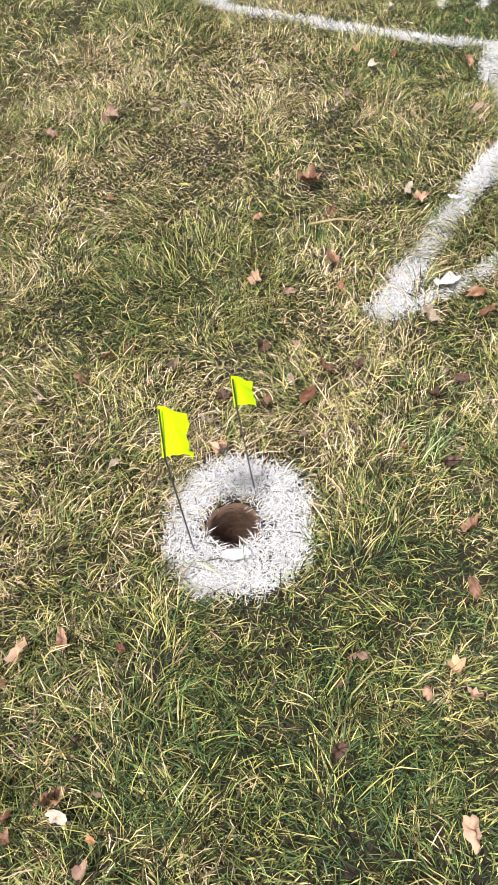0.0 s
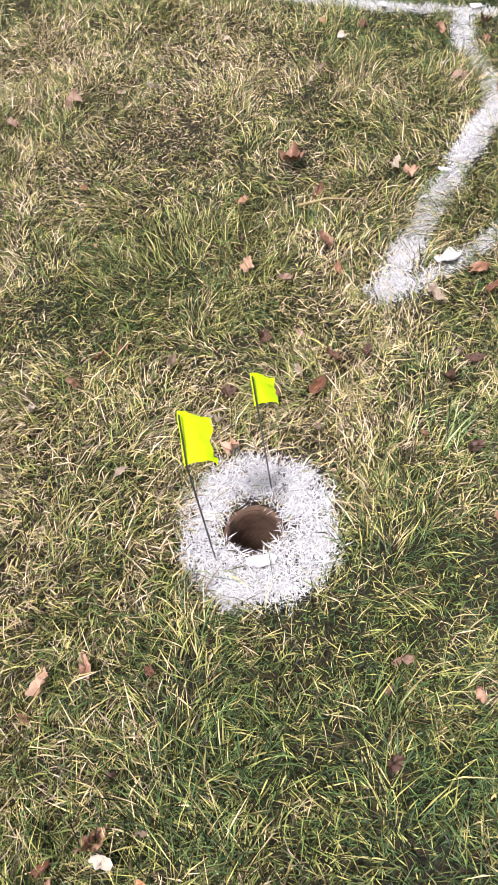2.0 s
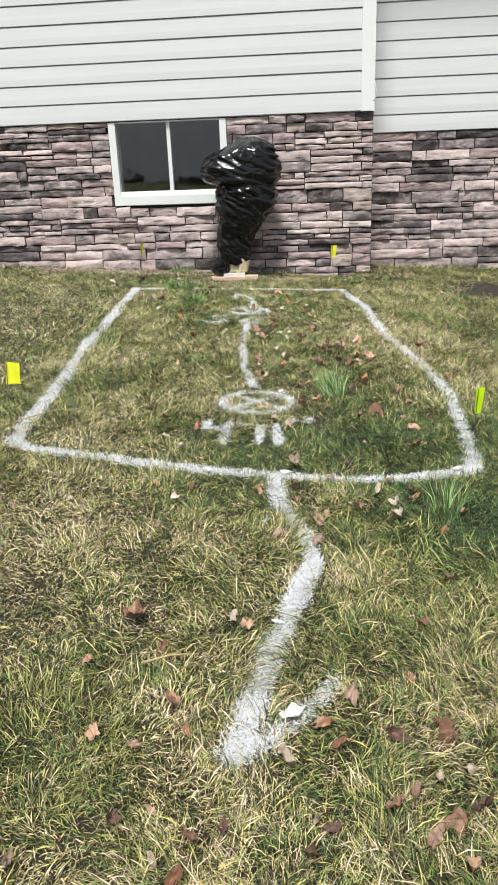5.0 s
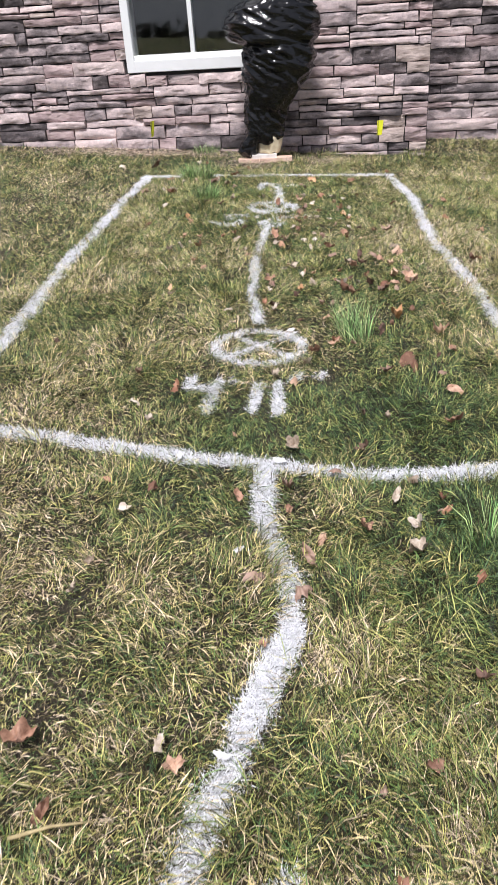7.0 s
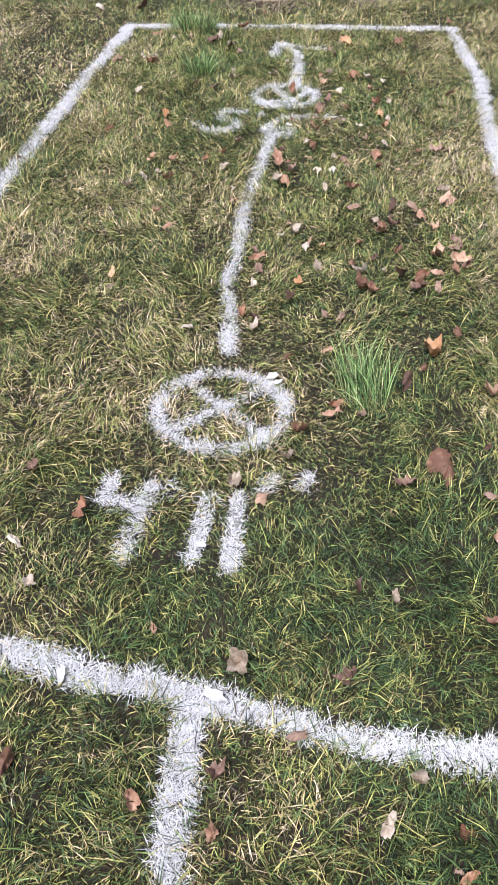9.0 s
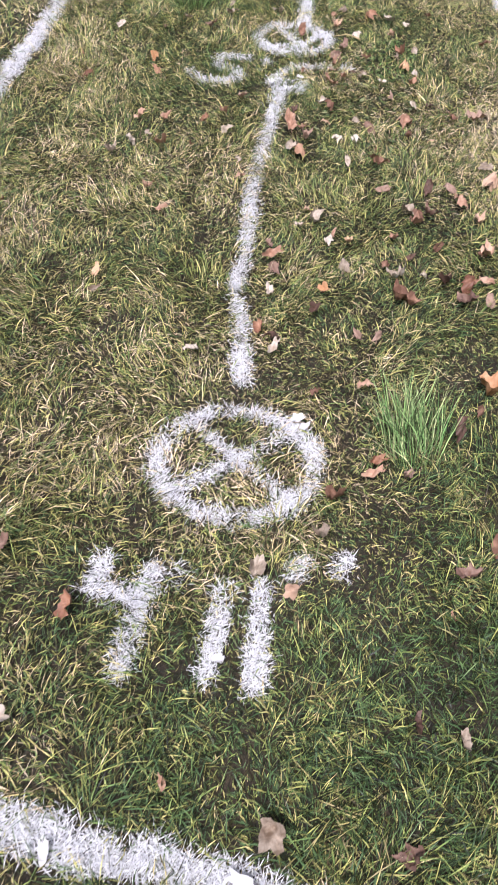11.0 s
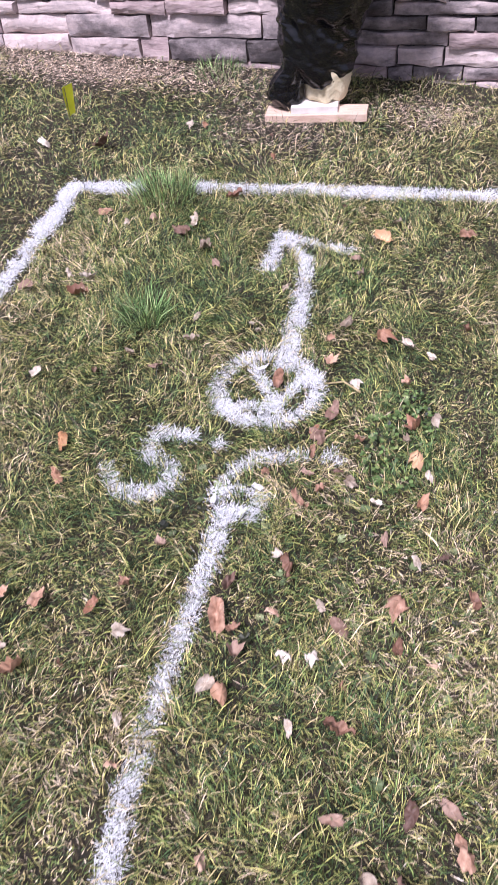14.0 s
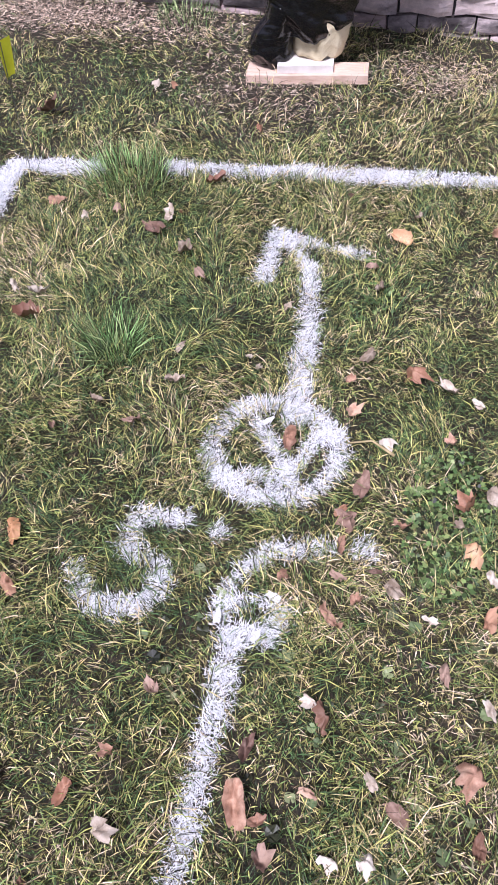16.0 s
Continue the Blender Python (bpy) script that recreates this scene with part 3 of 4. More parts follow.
    for k, (name, label, group, strokes) in enumerate(MARKS):
        mine = [(piece, v) for (kk, piece), v in made.items() if kk == k]
        if len(mine) == 1:
            tagged(new(name, blade_mesh(name, np.concatenate(mine[0][1]), PAINT)), label, "painted mark", group)
            continue
        hub = tagged(new(name), label, "painted mark", group)
        ax, ay = strokes[0][1][0]
        hub.location = (ax, ay, float(soil_height(ax, ay)))
        for piece, v in mine:
            words = piece.split()
            v = np.concatenate(v) - np.array(hub.location)
            new(words[0], blade_mesh(words[0], v, PAINT)).parent = hub


build_lawn()


# ---- house: stone wall, siding, window ----
SET_BACK = 0.62
LEFT_END, RIGHT_END, TOP = -4.2, 2.4, 3.0
SIDING_Z, SIDING_Z_BACK, LAP = 1.081, 0.932, 0.128
WIN = (-1.92, -1.05, 0.489, 1.072)


def build_walls():
    bm = bmesh.new()
    add_box(bm, LEFT_END, WIN[0], 0.03, 0.26, -0.4, TOP)
    add_box(bm, WIN[1], 0.0, 0.03, 0.26, -0.4, TOP)
    add_box(bm, WIN[0], WIN[1], 0.03, 0.26, -0.4, WIN[2])
    add_box(bm, WIN[0], WIN[1], 0.03, 0.26, WIN[3], TOP)
    front = tagged(part("wall_front", bm, MORTAR), "house wall clad in grey-pink ledge stone under siding", "wall", kind="structure")
    bm = box(-0.23, 0.0, 0.26, SET_BACK + 0.03, -0.4, TOP)
    tagged(part("wall_return", bm, SIDING), "short side wall where the house steps back", "wall", kind="structure")
    bm = box(0.0, RIGHT_END, SET_BACK + 0.03, SET_BACK + 0.26, -0.4, TOP)
    back = tagged(part("wall_recessed", bm, MORTAR), "set-back house wall clad in dark ledge stone", "wall", kind="structure")
    bm = box(LEFT_END, LEFT_END + 0.2, 0.26, 5, -0.4, TOP)
    tagged(part("wall_west", bm, SIDING), "plain side wall of the house", "wall", kind="structure")
    bm = box(RIGHT_END - 0.2, RIGHT_END, SET_BACK + 0.26, 5, -0.4, TOP)
    tagged(part("wall_east", bm, SIDING), "plain side wall of the house", "wall", kind="structure")
    # unseen back wall and ceiling close the shell, in the painted room gloom
    bm = box(LEFT_END, RIGHT_END, 5, 5.2, -0.4, TOP)
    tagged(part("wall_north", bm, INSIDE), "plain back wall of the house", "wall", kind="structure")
    bm = box(LEFT_END, RIGHT_END, 0.0, 5.2, TOP, TOP + 0.15)
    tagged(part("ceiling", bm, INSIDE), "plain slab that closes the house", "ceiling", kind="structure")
    return front, back


WALL_FRONT, WALL_BACK = build_walls()


def stone_mesh(w, h, seed):
    """A split-faced stone w wide and h high, its back at y = 0.036 and its face near y = 0."""
    r = random.Random(seed)
    bm = bmesh.new()
    nx, nz = max(3, min(9, int(w / 0.032))), 5
    off = r.uniform(0, 50)
    proud, tip = r.uniform(-0.013, 0.008), r.uniform(-0.007, 0.007)
    rows = []
    for j in range(nz + 1):
        row = []
        for i in range(nx + 1):
            u, v = i / nx, j / nz
            x, z = u * w, v * h
            y = proud + tip * (v - 0.5) + 0.014 * noise.noise((x * 11 + off, z * 15, off)) + 0.007 * noise.noise((x * 30, z * 60 + off, 2))
            if i in (0, nx) or j in (0, nz):
                y += 0.006
                x += 0.004 * noise.noise((x * 20, z * 20 + off, 5))
                z += 0.008 * noise.noise((x * 12 + off, z * 20, 8))
            row.append(bm.verts.new((x, y, z)))
        rows.append(row)
    for j in range(nz):
        for i in range(nx):
            f = bm.faces.new((rows[j][i], rows[j][i + 1], rows[j + 1][i + 1], rows[j + 1][i]))
            f.smooth = noise.noise((i * 0.7 + off, j * 1.3, 4)) > -0.15
    loop = rows[0] + [rows[j][nx] for j in range(1, nz + 1)] + rows[nz][-2::-1] + [rows[j][0] for j in range(nz - 1, 0, -1)]
    edge = [bm.verts.new(v.co) for v in loop]
    rear = [bm.verts.new((v.co.x, 0.036, v.co.z)) for v in loop]
    for k in range(len(loop)):
        n = (k + 1) % len(loop)
        bm.faces.new((edge[n], edge[k], rear[k], rear[n]))
    return bm


def stone(x, z, w, h, y, parent, seed, tone):
    mat = {0: STONE, 1: STONE_TAN, 2: STONE_PINK}[tone]
    gap = 0.0034
    ob = part("stone", stone_mesh(w - 2 * gap, h - 2 * gap, seed), mat, parent)
    ob.location = (x + gap, y, z + gap)


def lay_stones(x0, x1, z0, z1, y, parent, seed, hole=None, shade=0.1, corner=False):
    """Ledge stone in bands, each split into one to three thin courses with their own joints."""
    r = random.Random(seed)
    z, count = z0, 0
    while z < z1 - 0.02:
        band = min(r.choice([0.12, 0.135, 0.15, 0.16]), z1 - z)
        if z1 - z - band < 0.05:
            band = z1 - z
        x = x0
        while x < x1 - 0.01:
            seg = min(r.uniform(0.5, 1.15), x1 - x)
            if x1 - x - seg < 0.1:
                seg = x1 - x
            cuts = r.choice([[0.45, 1], [0.55, 1], [0.4, 1], [0.3, 0.66, 1], [0.5, 1], [0.36, 0.68, 1], [0.38, 0.7, 1], [0.28, 0.62, 1]])
            if band < 0.09:
                cuts = [1]
            low = 0.0
            for c in cuts:
                h, zz = band * (c - low), z + band * low
                low = c
                xx = x
                while xx < x + seg - 0.005:
                    w = min(r.choice([r.uniform(0.1, 0.24), r.uniform(0.24, 0.52), r.uniform(0.2, 0.4)]), x + seg - xx)
                    if x + seg - xx - w < 0.07:
                        w = x + seg - xx
                    if corner and xx + w > x1 - 0.02 and w > 0.22:
                        w -= r.choice([0.08, 0.11, 0.14])
                    pick = r.random()
                    tone = 1 if pick < 0.05 else 2 if pick < 0.05 + shade else 0
                    if corner and xx + w > x1 - 0.02:
                        tone = r.choice([2, 2, 1, 0])
                    if corner and abs(xx + w / 2 + 0.28) < 0.13 and 0.8 < zz < 0.95:
                        tone = 1
                    pieces = [(xx, w)]
                    if hole and zz + h > hole[2] + 0.015 and zz < hole[3]:
                        pieces = []
                        if xx < hole[0]:
                            pieces.append((xx, min(w, hole[0] - xx)))
                        if xx + w > hole[1]:
                            s = max(xx, hole[1])
                            pieces.append((s, xx + w - s))
                    for sx, sw in pieces:
                        if sw > 0.03:
                            count += 1
                            stone(sx, zz, sw, h, y, parent, seed * 1000 + count, tone)
                    xx += w
            x += seg
        z += band
    return count


def lap_profile(z0, front):
    return [(z0 + 0.001, front + 0.024), (z0, front + 0.0012), (z0 + 0.002, front), (z0 + 0.045, front + 0.001), (z0 + 0.075, front + 0.0032),
            (z0 + LAP - 0.0065, front + 0.0062), (z0 + LAP - 0.005, front + 0.023), (z0 + LAP + 0.006, front + 0.0235)]


def lay_siding(x0, x1, z0, front, parent):
    z = z0
    while z < TOP - 0.05:
        bm = bmesh.new()
        n = 24
        cols = []
        for i in range(n + 1):
            x = x0 + (x1 - x0) * i / n
            sway = 0.0012 * noise.noise((x * 1.6, z * 3, 4))
            cols.append([bm.verts.new((x, y + sway, zz + sway)) for zz, y in lap_profile(z, front)])
        for a, b in zip(cols, cols[1:]):
            for k in range(len(a) - 1):
                bm.faces.new((a[k], b[k], b[k + 1], a[k + 1]))
        part("siding_board", bm, SIDING, parent)
        z += LAP


UPPER = tagged(part("wall_upper", box(LEFT_END, -0.004, 0.008, 0.029, SIDING_Z - 0.004, TOP), VINYL), "upper wall of white vinyl clapboard siding", "wall", kind="structure")
lay_siding(LEFT_END, -0.088, SIDING_Z, -0.018, UPPER)
UPPER_BACK = tagged(part("wall_upper_recessed", box(0.004, RIGHT_END, SET_BACK + 0.008, SET_BACK + 0.029, SIDING_Z_BACK - 0.004, TOP), VINYL),
                    "set-back upper wall of white vinyl clapboard siding", "wall", kind="structure")
lay_siding(0.006, RIGHT_END, SIDING_Z_BACK, SET_BACK - 0.018, UPPER_BACK)
bm = box(-0.09, -0.008, -0.026, 0.005, SIDING_Z - 0.006, TOP, 0.004)
add_box(bm, -0.012, 0.003, -0.026, 0.60, SIDING_Z - 0.006, TOP)
tagged(part("trim", bm, VINYL), "white vinyl corner post at the siding's edge", "trim", kind="structure")


def build_window():
    x0, x1, z0, z1 = WIN
    frame_ob = part("window_frame", box(x0, x0 + 0.052, -0.006, 0.12, z0, z1, 0.004), VINYL)
    hub = tagged(new("window_1"), "white vinyl sliding basement window with two dark panes", "window", kind="structure")
    hub.location = (0, 0, 0)
    frame_ob.parent = hub
    part("window_frame", box(x1 - 0.05, x1, -0.006, 0.12, z0, z1, 0.004), VINYL, hub)
    part("window_frame", box(x0 + 0.052, x1 - 0.05, -0.004, 0.12, z1 - 0.01, z1, 0.002), VINYL, hub)
    part("window_sill", box(x0 + 0.052, x1 - 0.05, -0.014, 0.12, z0, z0 + 0.072, 0.005), VINYL, hub)
    part("sash_rail", box(x0 + 0.052, x1 - 0.05, 0.004, 0.06, z0 + 0.072, z0 + 0.098, 0.003), VINYL, hub)
    part("mullion", box(-1.494, -1.466, 0.016, 0.066, z0 + 0.098, z1 - 0.01, 0.003), VINYL, hub)
    part("pane", box(x0 + 0.052, -1.494, 0.046, 0.052, z0 + 0.098, z1 - 0.01), GLASS, hub, "dark window glass")
    part("pane", box(-1.466, x1 - 0.05, 0.036, 0.042, z0 + 0.098, z1 - 0.01), GLASS, hub, "dark window glass")


build_window()

cable = tube([(-0.004, -0.028, 1.26), (0.006, -0.034, 1.24), (0.013, -0.036, 1.2), (0.01, -0.036, 1.165), (0.001, -0.03, 1.15), (-0.006, -0.026, 1.145)], 0.0028)
tagged(part("cable", cable, VINYL, smooth=True), "short loop of thin white cable on the corner post", "cable")


# ---- wrapped standpipe before the wall ----
def loft(sections, sides, yc, fold, seed):
    """Closed rings (z, x, half width, half depth) joined into a creased skin."""
    bm = bmesh.new()
    zs = [s[0] for s in sections]
    rings = []
    count = 140
    for j in range(count + 1):
        z = zs[0] + (zs[-1] - zs[0]) * j / count
        cx, hw, hd = (np.interp(z, zs, [s[k] for s in sections]) for k in (1, 2, 3))
        ring = []
        for k in range(sides):
            a = 2 * math.pi * k / sides
            ca, sa = math.cos(a), math.sin(a)
            q = Vector((ca * 1.7, sa * 1.7, z * 9 + 1.2 * ca))
            crease = 1 - 2 * abs(noise.noise(q * 1.3 + Vector((seed, 0, 0))))
            wrap = 1 - 2 * abs(noise.noise(Vector((ca * 0.9, sa * 0.9 + seed, z * 26 + 3 * ca))))
            bulge = noise.noise(Vector((ca * 1.1, sa * 1.1, z * 6 + seed)))
            f = 1 + fold * (0.7 * crease + 0.75 * wrap + 1.0 * bulge)
            ring.append(bm.verts.new((cx + hw * f * ca, yc + hd * f * sa, z + 0.014 * noise.noise((ca * 2, sa * 2, z * 5)))))
        rings.append(ring)
    for r0, r1 in zip(rings, rings[1:]):
        for k in range(sides):
            bm.faces.new((r0[k], r0[(k + 1) % sides], r1[(k + 1) % sides], r1[k]))
    bm.faces.new(rings[0])
    bm.faces.new(rings[-1])
    bmesh.ops.recalc_face_normals(bm, faces=bm.faces)
    return bm


def build_bundle():
    hub = tagged(new("wrapped_standpipe"), "standing fixture wrapped in a shiny black bin bag on boards", "wrapped fixture")
    hub.location = (-0.98, -0.3, float(soil_height(-0.98, -0.3)))
    body = loft([(0.085, -0.985, 0.085, 0.075), (0.13, -0.99, 0.105, 0.09), (0.19, -0.995, 0.115, 0.10), (0.27, -0.986, 0.122, 0.105), (0.37, -0.938, 0.148, 0.13), (0.44, -0.91, 0.178, 0.145),
                 (0.5, -0.895, 0.195, 0.155), (0.59, -0.892, 0.205, 0.16), (0.625, -0.89, 0.19, 0.15), (0.66, -0.92, 0.235, 0.175), (0.75, -0.938, 0.25, 0.185), (0.82, -0.915, 0.225, 0.165),
                 (0.87, -0.865, 0.165, 0.13), (0.91, -0.845, 0.1, 0.09), (0.935, -0.845, 0.04, 0.04)], 96, -0.28, 0.12, 3.0)
    tail = loft([(0.006, -1.085, 0.02, 0.02), (0.014, -1.09, 0.042, 0.035), (0.04, -1.098, 0.056, 0.045), (0.09, -1.085, 0.05, 0.042),
                 (0.13, -1.06, 0.04, 0.04), (0.17, -1.04, 0.045, 0.045)], 48, -0.33, 0.12, 9.0)
    wrap = loft([(0.027, -0.975, 0.062, 0.055), (0.035, -0.972, 0.068, 0.06), (0.06, -0.965, 0.072, 0.062), (0.11, -0.96, 0.078, 0.066), (0.15, -0.96, 0.07, 0.06)],
                40, -0.285, 0.05, 5.0)
    for name, bm, mat, label in (("bag", body, BAG, "creased shiny black bin bag"), ("bag_tail", tail, BAG, "gathered tail of the black bag"),
                                 ("wrapping", wrap, CREAM_CLOTH, "cream cloth wrapping at the foot")):
        ob = part(name, bm, mat, hub, label, True)
        ob.matrix_parent_inverse = Matrix.Translation(-hub.location)


build_bundle()


def board(x0, y0, x1, y1, depth, z, thick, mat, label):
    """A slab whose front edge runs from (x0, y0) to (x1, y1)."""
    a = math.atan2(y1 - y0, x1 - x0)
    w = math.hypot(x1 - x0, y1 - y0)
    bm = box(0, w, 0, depth, 0, thick)
    bmesh.ops.subdivide_edges(bm, edges=bm.edges, cuts=5, use_grid_fill=True)
    for v in bm.verts:
        v.co += 0.0016 * Vector((noise.noise(v.co * 30), noise.noise(v.co * 30 + Vector((9, 0, 0))), noise.noise(v.co * 30 + Vector((0, 9, 0)))))
    ob = part("board", bm, mat)
    ob.matrix_basis = Matrix.Translation((x0, y0, z)) @ Matrix.Rotation(a, 4, "Z")
    tagged(ob, label, "board", "boards under the fixture")


BOARD_Z = float(soil_height(-1.0, -0.38)) + 0.004
board(-1.15, -0.405, -0.82, -0.362, 0.075, BOARD_Z, 0.024, WOOD, "pale pinkish raw wooden board lying on the ground")
board(-1.065, -0.385, -0.915, -0.36, 0.14, BOARD_Z + 0.025, 0.02, WHITEWOOD, "short whitewashed board lying on a longer board")


# ---- marking flags ----
def marking_flag(base, low, high, width, heading, mat, label, ragged=0.0):
    """A wire from base through low to high, and a vinyl flag on its upper part."""
    hub = tagged(new("marking_flag"), label, "marking flag", "marking flags")
    hub.location = (base[0], base[1], base[2] - 0.02)
    shift = Matrix.Translation(-Vector(hub.location))
    b, l, h = Vector(base) - Vector((0, 0, 0.03)), Vector(low), Vector(high)
    wire = part("wire", tube([b, b.lerp(l, 0.5), l, h], 0.0011, 6), WIRE, hub)
    wire.matrix_parent_inverse = shift
    bm = bmesh.new()
    across = Vector((math.cos(heading), math.sin(heading), 0))
    out = Vector((-math.sin(heading), math.cos(heading), 0))
    nx, nz = 8, 8
    sheets = []
    for side in (0.0003, -0.0003):
        rows = []
        for j in range(nz + 1):
            row = []
            for i in range(nx + 1):
                u, v = i / nx, j / nz
                rag = ragged * (noise.noise((v * 4 + width * 90, u * 2, 1)) * u + 0.7 * noise.noise((u * 5, v * 2, 7)) * (v - 0.5))
                p = l.lerp(h, v) + across * (width * (u + rag * 0.5) - 0.003) + Vector((0, 0, rag * 0.02))
                p += out * (0.006 * math.sin(u * 3.2 + v * 1.4) + side)
                row.append(bm.verts.new(p))
            rows.append(row)
        sheets.append(rows)
    for rows in sheets:
        for j in range(nz):
            for i in range(nx):
                bm.faces.new((rows[j][i], rows[j][i + 1], rows[j + 1][i + 1], rows[j + 1][i]))
    bmesh.ops.recalc_face_normals(bm, faces=bm.faces)
    flag = part("flag", bm, mat, hub, "bright vinyl flag", True)
    flag.matrix_parent_inverse = shift


def on_soil(x, y):
    return (x, y, float(soil_height(x, y)))


marking_flag(on_soil(-0.564, -5.53), (-0.561, -5.535, 0.197), (-0.565, -5.515, 0.256), 0.036, 0.2, LIME, "ragged lime marking flag on a thin wire by the hole", 0.6)
marking_flag(on_soil(-0.528, -5.402), (-0.51, -5.44, 0.2), (-0.514, -5.43, 0.236), 0.027, 0.25, LIME, "ragged small lime marking flag on a thin wire by the hole", 0.3)
marking_flag(on_soil(-1.253, -3.875), (-1.233, -3.885, 0.288), (-1.229, -3.88, 0.352), 0.042, 0.1, YELLOW, "yellow marking flag at a corner of the painted outline", 0.12)
marking_flag(on_soil(0.137, -3.76), (0.128, -3.752, 0.142), (0.132, -3.75, 0.224), 0.03, 0.9, LIME, "lime marking flag seen edge-on by the outline", 0.1)
marking_flag(on_soil(-1.54, -0.955), (-1.522, -0.95, 0.243), (-1.514, -0.95, 0.326), 0.035, 1.58, YELLOW, "narrow yellow marking flag between wall and outline", 0.1)
marking_flag(on_soil(-0.255, -0.79), (-0.293, -0.8, 0.185), (-0.288, -0.8, 0.261), 0.03, 0.5, YELLOW, "yellow marking flag near the wall's corner", 0.12)


# ---- tufts, clover, twigs ----
def tuft(x, y, radius, count, tall, spread, label, lean=None, mat=TUFT):
    a, r = rng.uniform(0, 6.28, count), radius * np.sqrt(rng.random(count))
    px, py = x + r * np.cos(a), y + r * np.sin(a)
    base = np.stack([px, py, soil_height(px, py)], 1)
    head = a + rng.normal(0, 0.7, count) if lean is None else rng.normal(lean, 0.75, count)
    v = blades(base, rng.uniform(0.45, 1, count) * tall, rng.uniform(0.0011, 0.0021, count), head,
               np.clip(rng.normal(spread, 0.22, count), 0.02, 1.3), rng.uniform(0.05, 0.55, count))
    tagged(new("grass_tuft", blade_mesh("grass_tuft", v, mat)), label, "grass tuft", "grass tufts")


tuft(-0.29, -3.19, 0.045, 270, 0.165, 0.45, "tall green grass tuft beside the crossed circle", 2.2)
tuft(-1.105, -1.50, 0.045, 380, 0.11, 0.42, "bright green grass tuft inside the painted outline")
tuft(-1.285, -0.96, 0.09, 420, 0.12, 0.3, "dark green grass tuft on the outline's back edge")
tuft(-1.42, -0.1, 0.09, 260, 0.08, 0.4, "dark green grass tuft at the foot of the wall")
tuft(-0.315, -5.29, 0.03, 55, 0.1, 0.85, "flattened bluish grass tuft near the hole", 0.9)
tuft(0.0, -4.12, 0.035, 90, 0.13, 0.3, "pale green grass tuft outside the outline")
tuft(-0.73, -2.86, 0.055, 190, 0.06, 0.5, "short dark green grass tuft beside the painted line", None, LONG)
tuft(-0.78, -5.02, 0.16, 900, 0.065, 0.6, "wide patch of longer green grass", None, LONG)
tuft(-0.04, -4.5, 0.2, 1500, 0.085, 0.9, "wide patch of long combed grass", 2.9, LONG)
tuft(-0.1, -3.55, 0.2, 800, 0.055, 0.6, "wide patch of fresh green grass", None, LONG)
tuft(-0.5, -2.55, 0.13, 500, 0.05, 0.6, "patch of fresh green grass by the line", None, LONG)
tuft(-0.06, -0.06, 0.08, 220, 0.07, 0.4, "green grass tuft at the wall's corner", None, LONG)


def clover_patch(x, y, rx, ry, count):
    verts, faces = [], []
    r = random.Random(5)
    for _ in range(count):
        a, q = r.uniform(0, 6.28), math.sqrt(r.random())
        cx, cy = x + rx * q * math.cos(a), y + ry * q * math.sin(a)
        cz = float(soil_height(cx, cy)) + r.uniform(0.008, 0.02)
        turn, size = r.uniform(0, 6.28), r.uniform(0.003, 0.0055)
        for k in range(3):
            t = turn + k * 2.094
            mx, my = cx + size * math.cos(t), cy + size * math.sin(t)
            n = len(verts)
            tz = r.uniform(-0.003, 0.003)
            for s in range(6):
                b = s * 1.047 + t
                verts.append((mx + size * 0.85 * math.cos(b), my + size * 0.85 * math.sin(b), cz + tz * math.cos(s)))
            faces.append([n + s for s in range(6)])
    me = bpy.data.meshes.new("clover")
    me.from_pydata(verts, [], faces)
    me.materials.append(CLOVER)
    tagged(new("clover", me), "patch of low green clover leaves in the lawn", "clover", kind="stuff")


def ivy_patch(x, y, rx, ry, count, seed):
    """Low round leaves with a notch at the stalk, each a shallow dish."""
    r = random.Random(seed)
    verts, faces = [], []
    for _ in range(count):
        a, q = r.uniform(0, 6.28), math.sqrt(r.random())
        cx, cy = x + rx * q * math.cos(a), y + ry * q * math.sin(a)
        cz, size, turn = float(soil_height(cx, cy)) + r.uniform(0.008, 0.016), r.uniform(0.006, 0.011), r.uniform(0, 6.28)
        tx, ty = r.uniform(-0.3, 0.3), r.uniform(-0.3, 0.3)
        n = len(verts)
        verts.append((cx, cy, cz - 0.002))
        for k in range(11):
            b = turn + 0.25 + k * (2 * math.pi - 0.5) / 10
            e = size * (1 + 0.08 * math.sin(k * 2.4))
            verts.append((cx + e * math.cos(b), cy + e * math.sin(b), cz + e * (tx * math.cos(b) + ty * math.sin(b)) + 0.0015 * math.sin(k * 2.4)))
        faces += [(n, n + 1 + k, n + 2 + k) for k in range(10)]
    me = bpy.data.meshes.new("ground_ivy")
    me.from_pydata(verts, [], faces)
    me.materials.append(IVY)
    tagged(new("ground_ivy", me), "scattered round grey-green weed leaves low in the lawn", "weed", kind="stuff")


ivy_patch(-0.52, -2.1, 0.16, 0.2, 26, 4)
ivy_patch(-0.81, -2.0, 0.06, 0.1, 12, 6)
ivy_patch(-0.33, -2.15, 0.12, 0.3, 18, 8)
clover_patch(-0.46, -1.72, 0.07, 0.15, 420)
clover_patch(-0.66, -1.2, 0.05, 0.12, 60)


